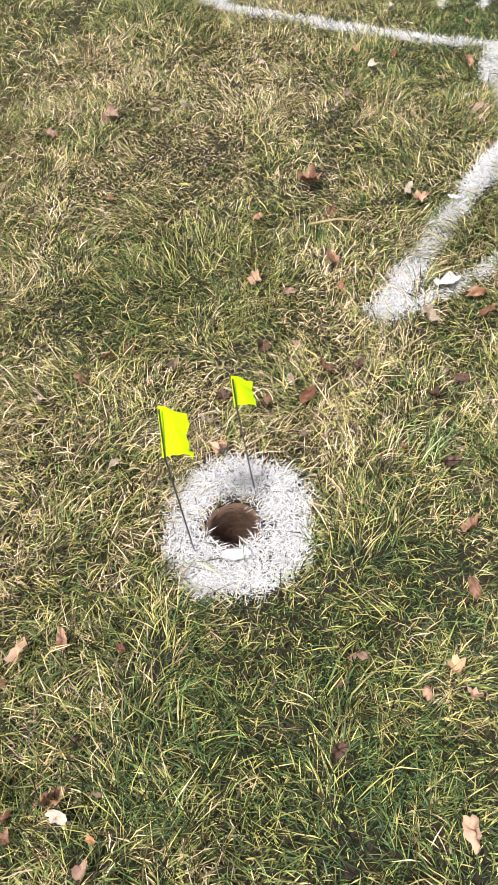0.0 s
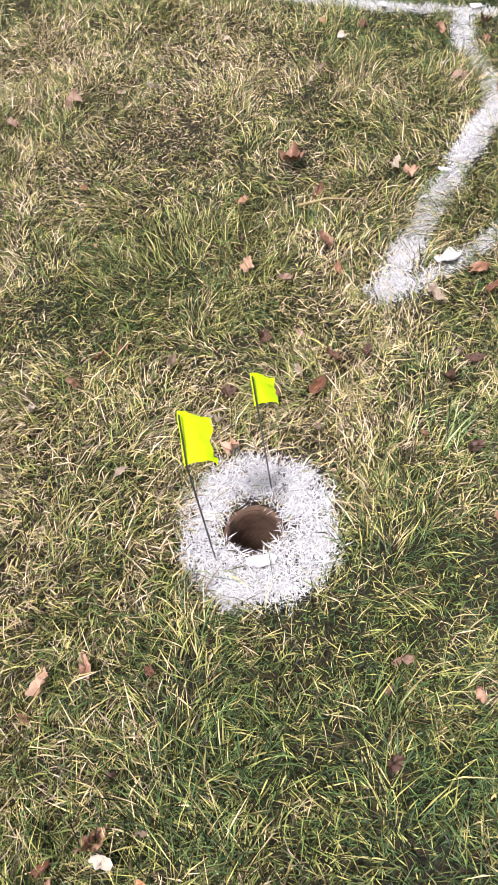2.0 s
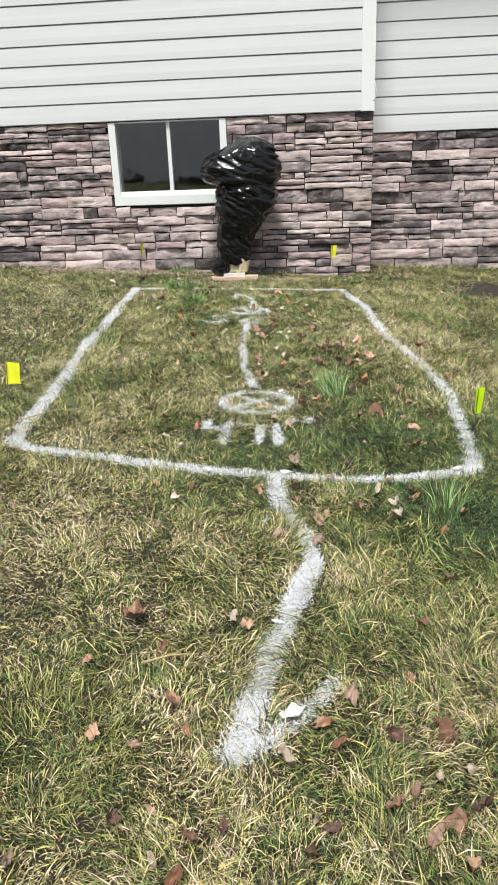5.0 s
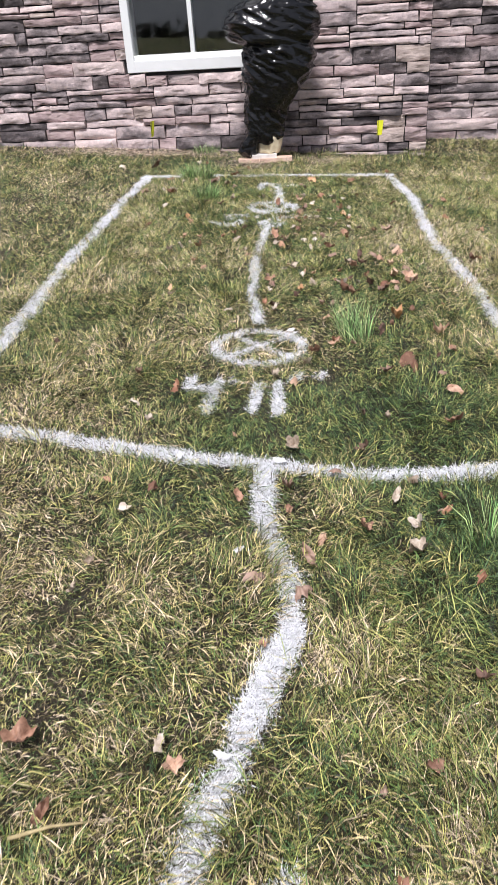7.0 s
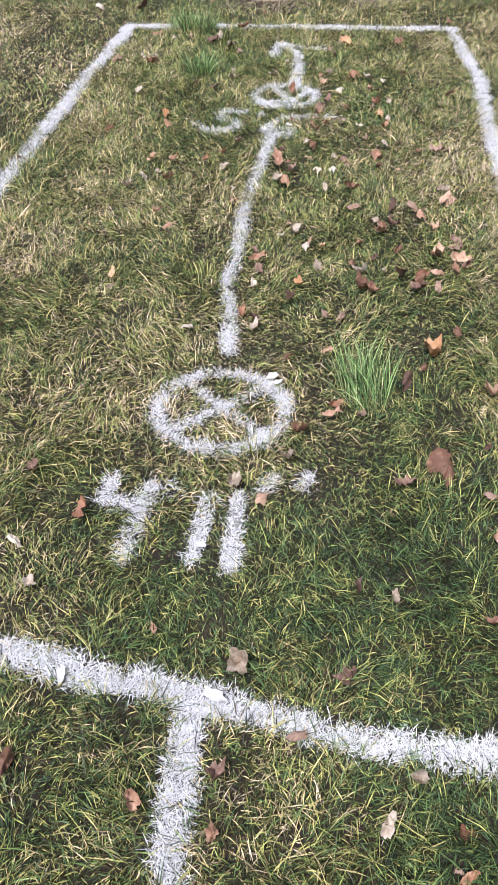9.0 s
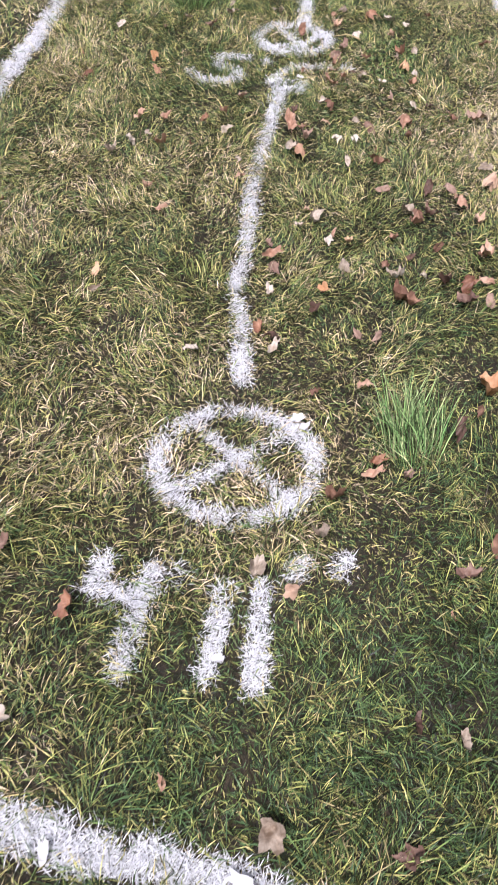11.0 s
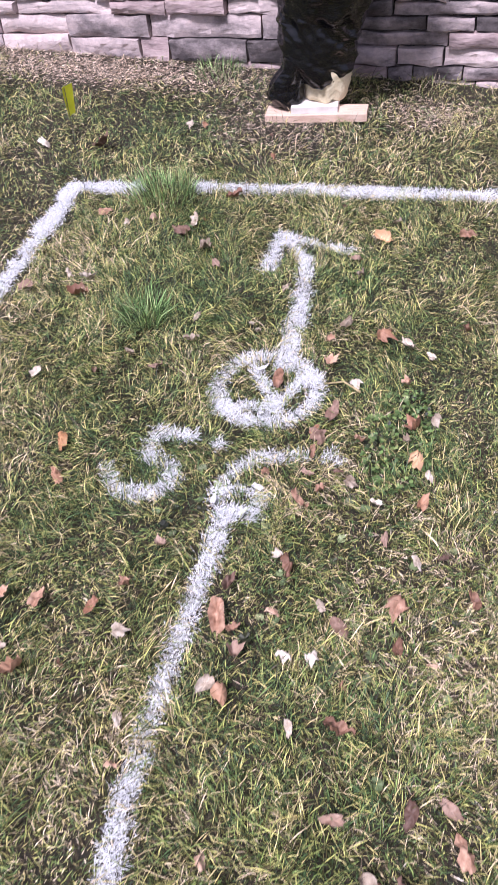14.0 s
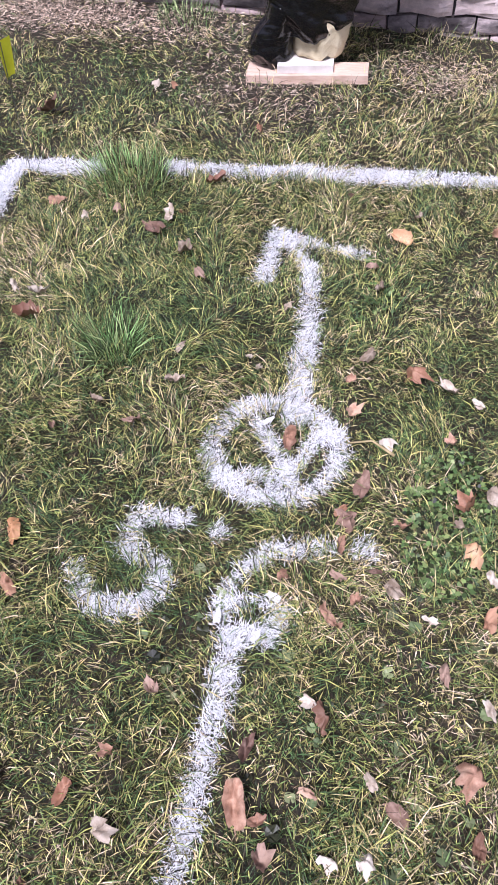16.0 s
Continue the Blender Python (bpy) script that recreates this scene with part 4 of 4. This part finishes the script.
def bare_patch(x, y, rx, ry, mat, label):
    bm = bmesh.new()
    n, rings = 40, 7
    centre = bm.verts.new((x, y, float(soil_height(x, y)) + 0.006))
    loops = []
    for q in range(1, rings + 1):
        loop = []
        for k in range(n):
            a = 2 * math.pi * k / n
            f = q / rings * (1 + 0.5 * noise.noise((math.cos(a) * 2.2 + x, math.sin(a) * 2.2, 2)))
            px, py = x + rx * f * math.cos(a), min(y + ry * f * math.sin(a), 0.55)
            up = 0.006 * (1 - (q / rings) ** 3) - 0.004 * (q == rings) + 0.005 * noise.noise((px * 30, py * 30, 1)) * (q < rings)
            loop.append(bm.verts.new((px, py, float(soil_height(px, py)) + up)))
        loops.append(loop)
    for k in range(n):
        bm.faces.new((centre, loops[0][k], loops[0][(k + 1) % n]))
        for a, b in zip(loops, loops[1:]):
            bm.faces.new((a[k], b[k], b[(k + 1) % n], a[(k + 1) % n]))
    tagged(part("bare_soil", bm, mat, None, "", True), label, "soil", kind="stuff")


bare_patch(0.8, -0.5, 0.27, 0.42, DIRT, "dark bare soil patch beside the set-back wall")


def litter(x, y, rx, ry, count, label):
    """Short dead straw lying flat round a bare place."""
    px, py = rng.normal(x, rx, count), np.minimum(rng.normal(y, ry, count), -0.006)
    base = np.stack([px, py, soil_height(px, py) + rng.uniform(0.0, 0.006, count)], 1)
    v = blades(base, rng.uniform(0.008, 0.03, count), rng.uniform(0.001, 0.0026, count), rng.uniform(0, 6.28, count),
               rng.uniform(1.2, 1.56, count), rng.uniform(0, 0.15, count))
    tagged(new("straw_litter", blade_mesh("straw_litter", v, STRAW)), label, "straw", kind="stuff")


litter(-1.95, -0.13, 0.4, 0.075, 16000, "pale dry straw litter along the foot of the wall")
litter(-0.62, -0.26, 0.1, 0.06, 2600, "pale dry straw litter near the wall")
litter(-1.1, -0.45, 0.18, 0.12, 2600, "dry straw litter on bare soil before the boards")
litter(-0.1, -2.0, 0.2, 0.3, 3500, "dead straw litter in a thin part of the lawn")

for pts, rad, label in (
        ([(-1.33, -3.95, 0.13), (-1.286, -3.86, 0.15), (-1.186, -3.651, 0.13), (-1.091, -3.495, 0.075)], 0.0022, "long dry straw stem lying over the painted line"),
        ([(-0.64, -4.82, 0.045), (-0.59, -4.80, 0.05), (-0.543, -4.781, 0.04)], 0.003, "short dry stick in the grass"),
        ([(-0.56, -1.62, 0.02), (-0.6, -1.6, 0.024), (-0.64, -1.61, 0.02)], 0.0028, "short dry stick in the grass"),
        ([(0.03, -5.06, 0.0), (0.07, -5.03, 0.012), (0.11, -5.04, 0.0)], 0.005, "short dry stick in the grass")):
    tagged(part("twig", tube(pts, rad, 6, 0.5), TWIG, None, "", True), label, "twig")


# ---- fallen leaves ----
def leaf_shape(seed):
    r = random.Random(seed)
    lobes, depth = r.choice([(0, 0.0), (3, 0.24), (5, 0.26), (4, 0.28), (3, 0.12)]), 0
    bm = bmesh.new()
    n, rings = 22, 3
    curl, fold, skew = r.uniform(0.6, 1.6), r.uniform(0.4, 1.5), r.uniform(-0.7, 0.7)
    slim = r.uniform(0.4, 0.74)
    centre = bm.verts.new((0, 0, 0))
    loops = []
    for q in range(1, rings + 1):
        loop = []
        for k in range(n):
            a = 2 * math.pi * k / n
            rad = 0.5 * (1 - lobes[1] * (0.5 + 0.5 * math.cos(lobes[0] * a + math.pi)) + 0.3 * noise.noise((math.cos(a) * 2.4, math.sin(a) * 2.4, seed)))
            rad *= q / rings
            x, y = rad * math.cos(a), rad * math.sin(a) * slim + skew * 0.15 * rad * math.cos(a)
            z = curl * 0.75 * x * x + fold * 0.85 * abs(y) + 0.34 * noise.noise((x * 4.5, y * 4.5, seed)) + 0.16 * noise.noise((x * 10, y * 10, seed))
            loop.append(bm.verts.new((x, y, z)))
        loops.append(loop)
    for k in range(n):
        bm.faces.new((centre, loops[0][k], loops[0][(k + 1) % n]))
        for a, b in zip(loops, loops[1:]):
            bm.faces.new((a[k], b[k], b[(k + 1) % n], a[(k + 1) % n]))
    stem = [bm.verts.new(p) for p in ((-0.48, 0.012, 0.17), (-0.48, -0.012, 0.17), (-0.72, 0.0, 0.22))]
    bm.faces.new(stem)
    return bm


LEAF_TEXT = {BROWN: "curled dark brown dry leaf lying in the grass", RUST: "curled rust-red dry leaf lying in the grass",
             PINK: "curled pale brown dry leaf lying in the grass", CREAM: "small bleached cream dry leaf lying in the grass",
             ORANGE: "flat orange-tan dry leaf lying in the grass", WHITELEAF: "dry leaf coated in white paint on a painted line"}
leaf_meshes = {}
leaf_turn = random.Random(21)


def leaf(x, y, size, mat, up=0.026):
    size = min(size * 1.12, 0.085)
    shape = leaf_turn.randrange(12)
    if (shape, mat.name) not in leaf_meshes:
        leaf_meshes[shape, mat.name] = mesh_of("fallen_leaf", leaf_shape(shape * 3 + 1), mat, True)
    ob = new("fallen_leaf", leaf_meshes[shape, mat.name])
    flip = 180 if leaf_turn.random() < 0.35 and mat != WHITELEAF else 0
    lie = 10 if mat == WHITELEAF else 34
    m = pose(x, y, float(soil_height(x, y)) + up + (0.14 * size if flip else 0), flip + leaf_turn.uniform(-lie, lie), leaf_turn.uniform(-lie, lie), leaf_turn.uniform(0, 360))
    ob.matrix_basis = m @ Matrix.Diagonal((size, size, size * (0.4 if mat == WHITELEAF else 1.0), 1))
    tagged(ob, LEAF_TEXT[mat], "leaf", "fallen leaves")


leaf(-0.604, -5.928, 0.021, PINK)
leaf(-0.513, -5.922, 0.020, BROWN)
leaf(-0.618, -5.910, 0.021, RUST)
leaf(-0.518, -5.893, 0.012, ORANGE)
leaf(-0.563, -5.884, 0.022, CREAM)
leaf(-0.582, -5.879, 0.029, PINK)
leaf(-0.535, -5.850, 0.016, CREAM)
leaf(-0.702, -5.779, 0.019, PINK)
leaf(-0.153, -5.752, 0.034, PINK)
leaf(-0.700, -5.740, 0.031, PINK)
leaf(-0.660, -5.708, 0.030, PINK)
leaf(-0.586, -5.694, 0.014, PINK)
leaf(-0.231, -5.624, 0.019, PINK)
leaf(-0.180, -5.613, 0.018, PINK)
leaf(-0.207, -5.587, 0.024, ORANGE)
leaf(-0.207, -5.478, 0.027, PINK)
leaf(-0.728, -5.441, 0.023, CREAM)
leaf(-0.226, -5.393, 0.032, PINK)
leaf(-0.900, -5.371, 0.028, CREAM)
leaf(-0.587, -5.371, 0.028, PINK)
leaf(-0.627, -5.329, 0.025, CREAM)
leaf(-0.482, -5.309, 0.015, CREAM)
leaf(-0.453, -5.306, 0.016, CREAM)
leaf(-0.857, -5.303, 0.024, PINK)
leaf(-0.276, -5.297, 0.032, BROWN)
leaf(-0.341, -5.290, 0.021, PINK)
leaf(-0.621, -5.277, 0.024, BROWN)
leaf(-0.559, -5.258, 0.021, PINK)
leaf(-0.839, -5.249, 0.026, RUST)
leaf(-0.729, -5.236, 0.029, CREAM)
leaf(-0.500, -5.235, 0.028, RUST)
leaf(-0.815, -5.220, 0.025, PINK)
leaf(-0.533, -5.214, 0.026, CREAM)
leaf(-0.321, -5.181, 0.026, BROWN)
leaf(-0.105, -5.175, 0.034, PINK)
leaf(-0.494, -5.171, 0.030, PINK)
leaf(-0.446, -5.157, 0.032, BROWN)
leaf(-0.152, -5.137, 0.040, BROWN)
leaf(-0.293, -5.136, 0.030, BROWN)
leaf(-0.317, -5.123, 0.016, CREAM)
leaf(-0.118, -5.095, 0.043, PINK)
leaf(-0.200, -5.087, 0.033, PINK)
leaf(-0.069, -5.073, 0.038, BROWN)
leaf(-0.165, -5.058, 0.028, BROWN)
leaf(-0.130, -5.026, 0.017, CREAM)
leaf(-0.610, -5.016, 0.023, BROWN)
leaf(-0.366, -5.014, 0.033, CREAM)
leaf(-0.077, -5.005, 0.022, CREAM)
leaf(-0.676, -4.999, 0.028, PINK)
leaf(-0.280, -4.979, 0.025, RUST)
leaf(-0.531, -4.970, 0.026, RUST)
leaf(-0.192, -4.949, 0.036, BROWN)
leaf(-0.304, -4.932, 0.040, RUST)
leaf(-0.104, -4.931, 0.047, PINK)
leaf(-0.568, -4.912, 0.031, PINK)
leaf(-0.258, -4.849, 0.050, BROWN)
leaf(-0.739, -4.819, 0.032, RUST)
leaf(-0.612, -4.783, 0.031, PINK)
leaf(-0.459, -4.692, 0.030, PINK)
leaf(-0.686, -4.683, 0.045, PINK)
leaf(-0.492, -4.659, 0.026, CREAM)
leaf(-1.311, -4.635, 0.035, BROWN)
leaf(-0.112, -4.629, 0.033, PINK)
leaf(-1.225, -4.534, 0.043, BROWN)
leaf(-1.117, -4.494, 0.020, CREAM)
leaf(-0.033, -4.472, 0.031, BROWN)
leaf(-1.057, -4.458, 0.031, CREAM)
leaf(-0.721, -4.374, 0.025, CREAM)
leaf(-0.329, -4.310, 0.036, BROWN)
leaf(-0.718, -4.292, 0.022, CREAM)
leaf(-0.413, -4.284, 0.042, BROWN)
leaf(-1.099, -4.258, 0.022, CREAM)
leaf(-0.015, -4.234, 0.037, RUST)
leaf(-0.323, -4.210, 0.043, BROWN)
leaf(-0.126, -4.169, 0.041, CREAM)
leaf(-0.305, -4.152, 0.036, PINK)
leaf(0.043, -4.140, 0.036, PINK)
leaf(-0.711, -4.114, 0.029, CREAM)
leaf(-0.228, -4.099, 0.028, PINK)
leaf(-0.123, -4.081, 0.035, CREAM)
leaf(-0.499, -4.021, 0.029, PINK)
leaf(-0.676, -4.011, 0.040, PINK)
leaf(-0.399, -3.964, 0.032, BROWN)
leaf(-0.406, -3.794, 0.043, CREAM)
leaf(-0.547, -3.769, 0.022, PINK)
leaf(-0.026, -3.656, 0.039, PINK)
leaf(-0.737, -3.575, 0.037, RUST)
leaf(-0.026, -3.500, 0.050, PINK)
leaf(-0.439, -3.487, 0.027, PINK)
leaf(-0.496, -3.461, 0.036, CREAM)
leaf(-0.194, -3.407, 0.035, BROWN)
leaf(-0.047, -3.401, 0.023, BROWN)
leaf(-0.412, -3.387, 0.032, CREAM)
leaf(-1.151, -3.358, 0.035, BROWN)
leaf(-0.125, -3.351, 0.075, PINK)
leaf(-0.399, -3.313, 0.041, PINK)
leaf(-0.348, -3.257, 0.038, PINK)
leaf(-0.011, -3.249, 0.045, PINK)
leaf(-0.295, -3.248, 0.033, BROWN)
leaf(-0.348, -3.230, 0.037, RUST)
leaf(-0.043, -3.132, 0.050, PINK)
leaf(-0.212, -3.126, 0.049, BROWN)
leaf(-0.466, -3.102, 0.021, PINK)
leaf(-0.182, -3.081, 0.035, PINK)
leaf(-0.385, -3.064, 0.028, PINK)
leaf(-0.698, -3.053, 0.030, CREAM)
leaf(-0.173, -3.030, 0.051, ORANGE)
leaf(-0.555, -3.018, 0.039, CREAM)
leaf(-0.563, -2.981, 0.037, BROWN)
leaf(-0.590, -2.971, 0.028, RUST)
leaf(-0.408, -2.953, 0.037, BROWN)
leaf(-0.373, -2.941, 0.034, BROWN)
leaf(-0.916, -2.941, 0.025, CREAM)
leaf(-0.497, -2.892, 0.025, BROWN)
leaf(-0.933, -2.887, 0.030, ORANGE)
leaf(-0.594, -2.865, 0.030, CREAM)
leaf(-0.489, -2.834, 0.026, ORANGE)
leaf(-0.340, -2.823, 0.059, PINK)
leaf(-0.213, -2.797, 0.040, BROWN)
leaf(-0.171, -2.791, 0.040, BROWN)
leaf(-0.600, -2.782, 0.032, BROWN)
leaf(-0.462, -2.748, 0.031, CREAM)
leaf(-0.352, -2.747, 0.037, CREAM)
leaf(-0.301, -2.745, 0.029, CREAM)
leaf(-0.258, -2.744, 0.045, BROWN)
leaf(-0.610, -2.743, 0.045, PINK)
leaf(-0.209, -2.737, 0.051, RUST)
leaf(-0.175, -2.720, 0.043, PINK)
leaf(-0.624, -2.715, 0.024, BROWN)
leaf(-0.380, -2.714, 0.025, PINK)
leaf(-0.139, -2.698, 0.036, PINK)
leaf(-0.507, -2.662, 0.024, CREAM)
leaf(-0.462, -2.661, 0.032, ORANGE)
leaf(-0.131, -2.653, 0.047, PINK)
leaf(-0.874, -2.642, 0.025, PINK)
leaf(-0.500, -2.640, 0.021, PINK)
leaf(-0.572, -2.631, 0.021, CREAM)
leaf(-0.178, -2.627, 0.039, PINK)
leaf(-0.548, -2.595, 0.036, CREAM)
leaf(-0.926, -2.572, 0.027, PINK)
leaf(-0.138, -2.559, 0.045, BROWN)
leaf(-0.332, -2.556, 0.033, PINK)
leaf(-0.327, -2.522, 0.037, PINK)
leaf(-0.353, -2.516, 0.034, CREAM)
leaf(-0.200, -2.514, 0.034, PINK)
leaf(-0.305, -2.511, 0.034, BROWN)
leaf(-0.737, -2.471, 0.025, PINK)
leaf(-0.414, -2.450, 0.035, BROWN)
leaf(-1.049, -2.447, 0.033, CREAM)
leaf(-0.236, -2.440, 0.049, PINK)
leaf(-0.313, -2.412, 0.043, BROWN)
leaf(-0.755, -2.405, 0.031, CREAM)
leaf(-1.021, -2.396, 0.034, CREAM)
leaf(-0.948, -2.384, 0.043, RUST)
leaf(-0.991, -2.352, 0.020, CREAM)
leaf(-0.506, -2.345, 0.029, CREAM)
leaf(-0.438, -2.332, 0.049, PINK)
leaf(-0.165, -2.332, 0.052, PINK)
leaf(-0.617, -2.329, 0.037, RUST)
leaf(-0.647, -2.320, 0.034, CREAM)
leaf(-0.818, -2.276, 0.042, CREAM)
leaf(-0.183, -2.276, 0.033, CREAM)
leaf(-1.033, -2.268, 0.037, PINK)
leaf(-0.971, -2.258, 0.039, PINK)
leaf(-0.623, -2.257, 0.033, BROWN)
leaf(-0.875, -2.247, 0.032, RUST)
leaf(-0.545, -2.235, 0.025, CREAM)
leaf(-0.504, -2.225, 0.028, CREAM)
leaf(-0.635, -2.217, 0.023, PINK)
leaf(-0.670, -2.201, 0.054, PINK)
leaf(-0.322, -2.190, 0.020, PINK)
leaf(-0.838, -2.188, 0.024, PINK)
leaf(-0.377, -2.179, 0.036, PINK)
leaf(-0.584, -2.169, 0.026, PINK)
leaf(-0.469, -2.169, 0.036, BROWN)
leaf(-0.672, -2.141, 0.034, BROWN)
leaf(-0.512, -2.138, 0.023, CREAM)
leaf(-0.813, -2.098, 0.029, BROWN)
leaf(-0.389, -2.096, 0.049, PINK)
leaf(-1.242, -2.082, 0.031, RUST)
leaf(-0.583, -2.073, 0.043, PINK)
leaf(-0.276, -2.062, 0.036, PINK)
leaf(-0.605, -2.058, 0.027, CREAM)
leaf(-0.214, -2.043, 0.045, BROWN)
leaf(-0.377, -2.009, 0.030, CREAM)
leaf(-1.070, -2.006, 0.039, RUST)
leaf(-0.440, -1.971, 0.031, BROWN)
leaf(-0.608, -1.935, 0.043, PINK)
leaf(-1.106, -1.914, 0.042, ORANGE)
leaf(-0.468, -1.903, 0.024, CREAM)
leaf(-0.573, -1.901, 0.022, PINK)
leaf(-0.389, -1.886, 0.043, RUST)
leaf(-0.689, -1.884, 0.022, PINK)
leaf(-0.606, -1.868, 0.029, BROWN)
leaf(-0.528, -1.867, 0.038, CREAM)
leaf(-0.615, -1.814, 0.026, PINK)
leaf(-0.388, -1.810, 0.027, CREAM)
leaf(-0.414, -1.773, 0.050, ORANGE)
leaf(-0.606, -1.768, 0.041, BROWN)
leaf(-0.530, -1.759, 0.025, PINK)
leaf(-0.441, -1.734, 0.020, CREAM)
leaf(-0.600, -1.702, 0.053, BROWN)
leaf(-0.432, -1.695, 0.043, RUST)
leaf(-1.000, -1.662, 0.033, BROWN)
leaf(-0.402, -1.661, 0.034, CREAM)
leaf(-1.082, -1.634, 0.026, CREAM)
leaf(-0.738, -1.632, 0.038, PINK)
leaf(-0.578, -1.598, 0.031, CREAM)
leaf(-0.470, -1.574, 0.025, PINK)
leaf(-0.964, -1.556, 0.037, CREAM)
leaf(-0.202, -1.554, 0.041, PINK)
leaf(-0.643, -1.547, 0.032, PINK)
leaf(-0.827, -1.491, 0.025, CREAM)
leaf(-0.434, -1.476, 0.029, CREAM)
leaf(-0.661, -1.473, 0.023, PINK)
leaf(-0.982, -1.469, 0.028, CREAM)
leaf(-1.297, -1.461, 0.051, RUST)
leaf(-0.488, -1.454, 0.044, CREAM)
leaf(-0.556, -1.430, 0.050, RUST)
leaf(-0.635, -1.400, 0.038, CREAM)
leaf(-1.305, -1.392, 0.043, CREAM)
leaf(-1.361, -1.383, 0.034, CREAM)
leaf(-1.019, -1.252, 0.047, BROWN)
leaf(-0.648, -1.207, 0.040, CREAM)
leaf(-1.063, -1.190, 0.039, CREAM)
leaf(-0.676, -1.139, 0.031, BROWN)
leaf(-1.145, -1.137, 0.061, BROWN)
leaf(-1.324, -1.119, 0.024, CREAM)
leaf(-1.403, -1.086, 0.041, PINK)
leaf(-1.261, -1.075, 0.035, BROWN)
leaf(-1.136, -1.069, 0.037, CREAM)
leaf(-0.632, -1.036, 0.048, ORANGE)
leaf(-0.430, -0.959, 0.043, PINK)
leaf(-0.608, -0.948, 0.034, CREAM)
leaf(-1.075, -0.924, 0.047, RUST)
leaf(-1.786, -0.740, 0.042, CREAM)
leaf(-1.583, -0.711, 0.072, BROWN)
leaf(-1.041, -0.666, 0.031, RUST)
leaf(-1.368, -0.507, 0.031, CREAM)
leaf(-1.172, -0.496, 0.033, CREAM)
leaf(-1.268, -0.335, 0.025, CREAM)
leaf(-0.824, -3.666, 0.033, CREAM)
leaf(-0.167, -3.980, 0.035, CREAM)
leaf(-0.135, -3.914, 0.027, CREAM)
leaf(-0.301, -3.887, 0.028, BROWN)
leaf(-0.240, -3.787, 0.034, BROWN)
leaf(-0.252, -3.636, 0.029, BROWN)
leaf(-0.192, -3.642, 0.025, CREAM)
leaf(-0.859, -3.510, 0.032, BROWN)
leaf(-0.768, -3.741, 0.025, CREAM)
leaf(-1.254, -1.745, 0.028, CREAM)
leaf(-1.433, -1.470, 0.040, BROWN)
leaf(-0.372, -2.626, 0.025, PINK)
for x, y, s in ((-0.36, -4.912, 0.055), (-0.43, -3.85, 0.05), (-0.66, -3.87, 0.035), (0.075, -3.83, 0.05),
                (-0.485, -3.165, 0.03), (-0.47, -3.18, 0.026), (-0.76, -1.97, 0.03), (-0.70, -1.985, 0.03), (-0.69, -1.92, 0.028), (-0.78, -1.6, 0.035),
                (-0.505, -5.525, 0.045), (-0.46, -4.2, 0.03), (-0.40, -4.66, 0.03), (-0.52, -3.6, 0.025)):
    leaf(x, y, s * 0.8, WHITELEAF, 0.018)
scatter = random.Random(8)
for _ in range(60):
    x, y = scatter.uniform(-1.5, 0.3), scatter.uniform(-6.3, -0.3)
    leaf(x, y, scatter.uniform(0.012, 0.028), scatter.choice((BROWN, CREAM, PINK, BROWN, RUST)), 0.016)
for _ in range(16):
    leaf(scatter.uniform(-0.35, 0.35), scatter.uniform(-3.0, -1.3), scatter.uniform(0.02, 0.04), scatter.choice((BROWN, PINK, RUST, PINK)), 0.018)


# ---- distance behind the camera, seen in the window ----
def build_woods():
    r = random.Random(3)
    verts, faces = [], []
    for _ in range(26):
        cx, cy, h = r.uniform(-60, 60), r.uniform(-82, -72), r.uniform(4.2, 7)
        for _ in range(330):
            a, b, q = r.uniform(0, 6.28), r.uniform(-1, 1), r.random() ** 0.4
            px, py = cx + 4.2 * q * math.cos(a) * math.sqrt(1 - b * b), cy + 3 * q * math.sin(a) * math.sqrt(1 - b * b)
            pz = max(0.2, h * 0.55 + h * 0.5 * q * b) - 7
            n = len(verts)
            for _ in range(4):
                verts.append((px + r.uniform(-0.8, 0.8), py + r.uniform(-0.8, 0.8), pz + r.uniform(-0.6, 0.6)))
            faces.append((n, n + 1, n + 2))
            faces.append((n, n + 2, n + 3))
    me = bpy.data.meshes.new("far_woods")
    me.from_pydata(verts, [], faces)
    me.materials.append(WOODS)
    tagged(new("far_woods", me), "dark line of far trees across the lawn", "woods", kind="stuff")


build_woods()


# ---- the stones of the walls ----
lay_stones(LEFT_END, 0.0, -0.13, SIDING_Z - 0.006, 0.0, WALL_FRONT, 4, WIN, 0.14, True)
lay_stones(0.0, RIGHT_END, -0.2, SIDING_Z_BACK - 0.006, SET_BACK, WALL_BACK, 9, None, 0.12)
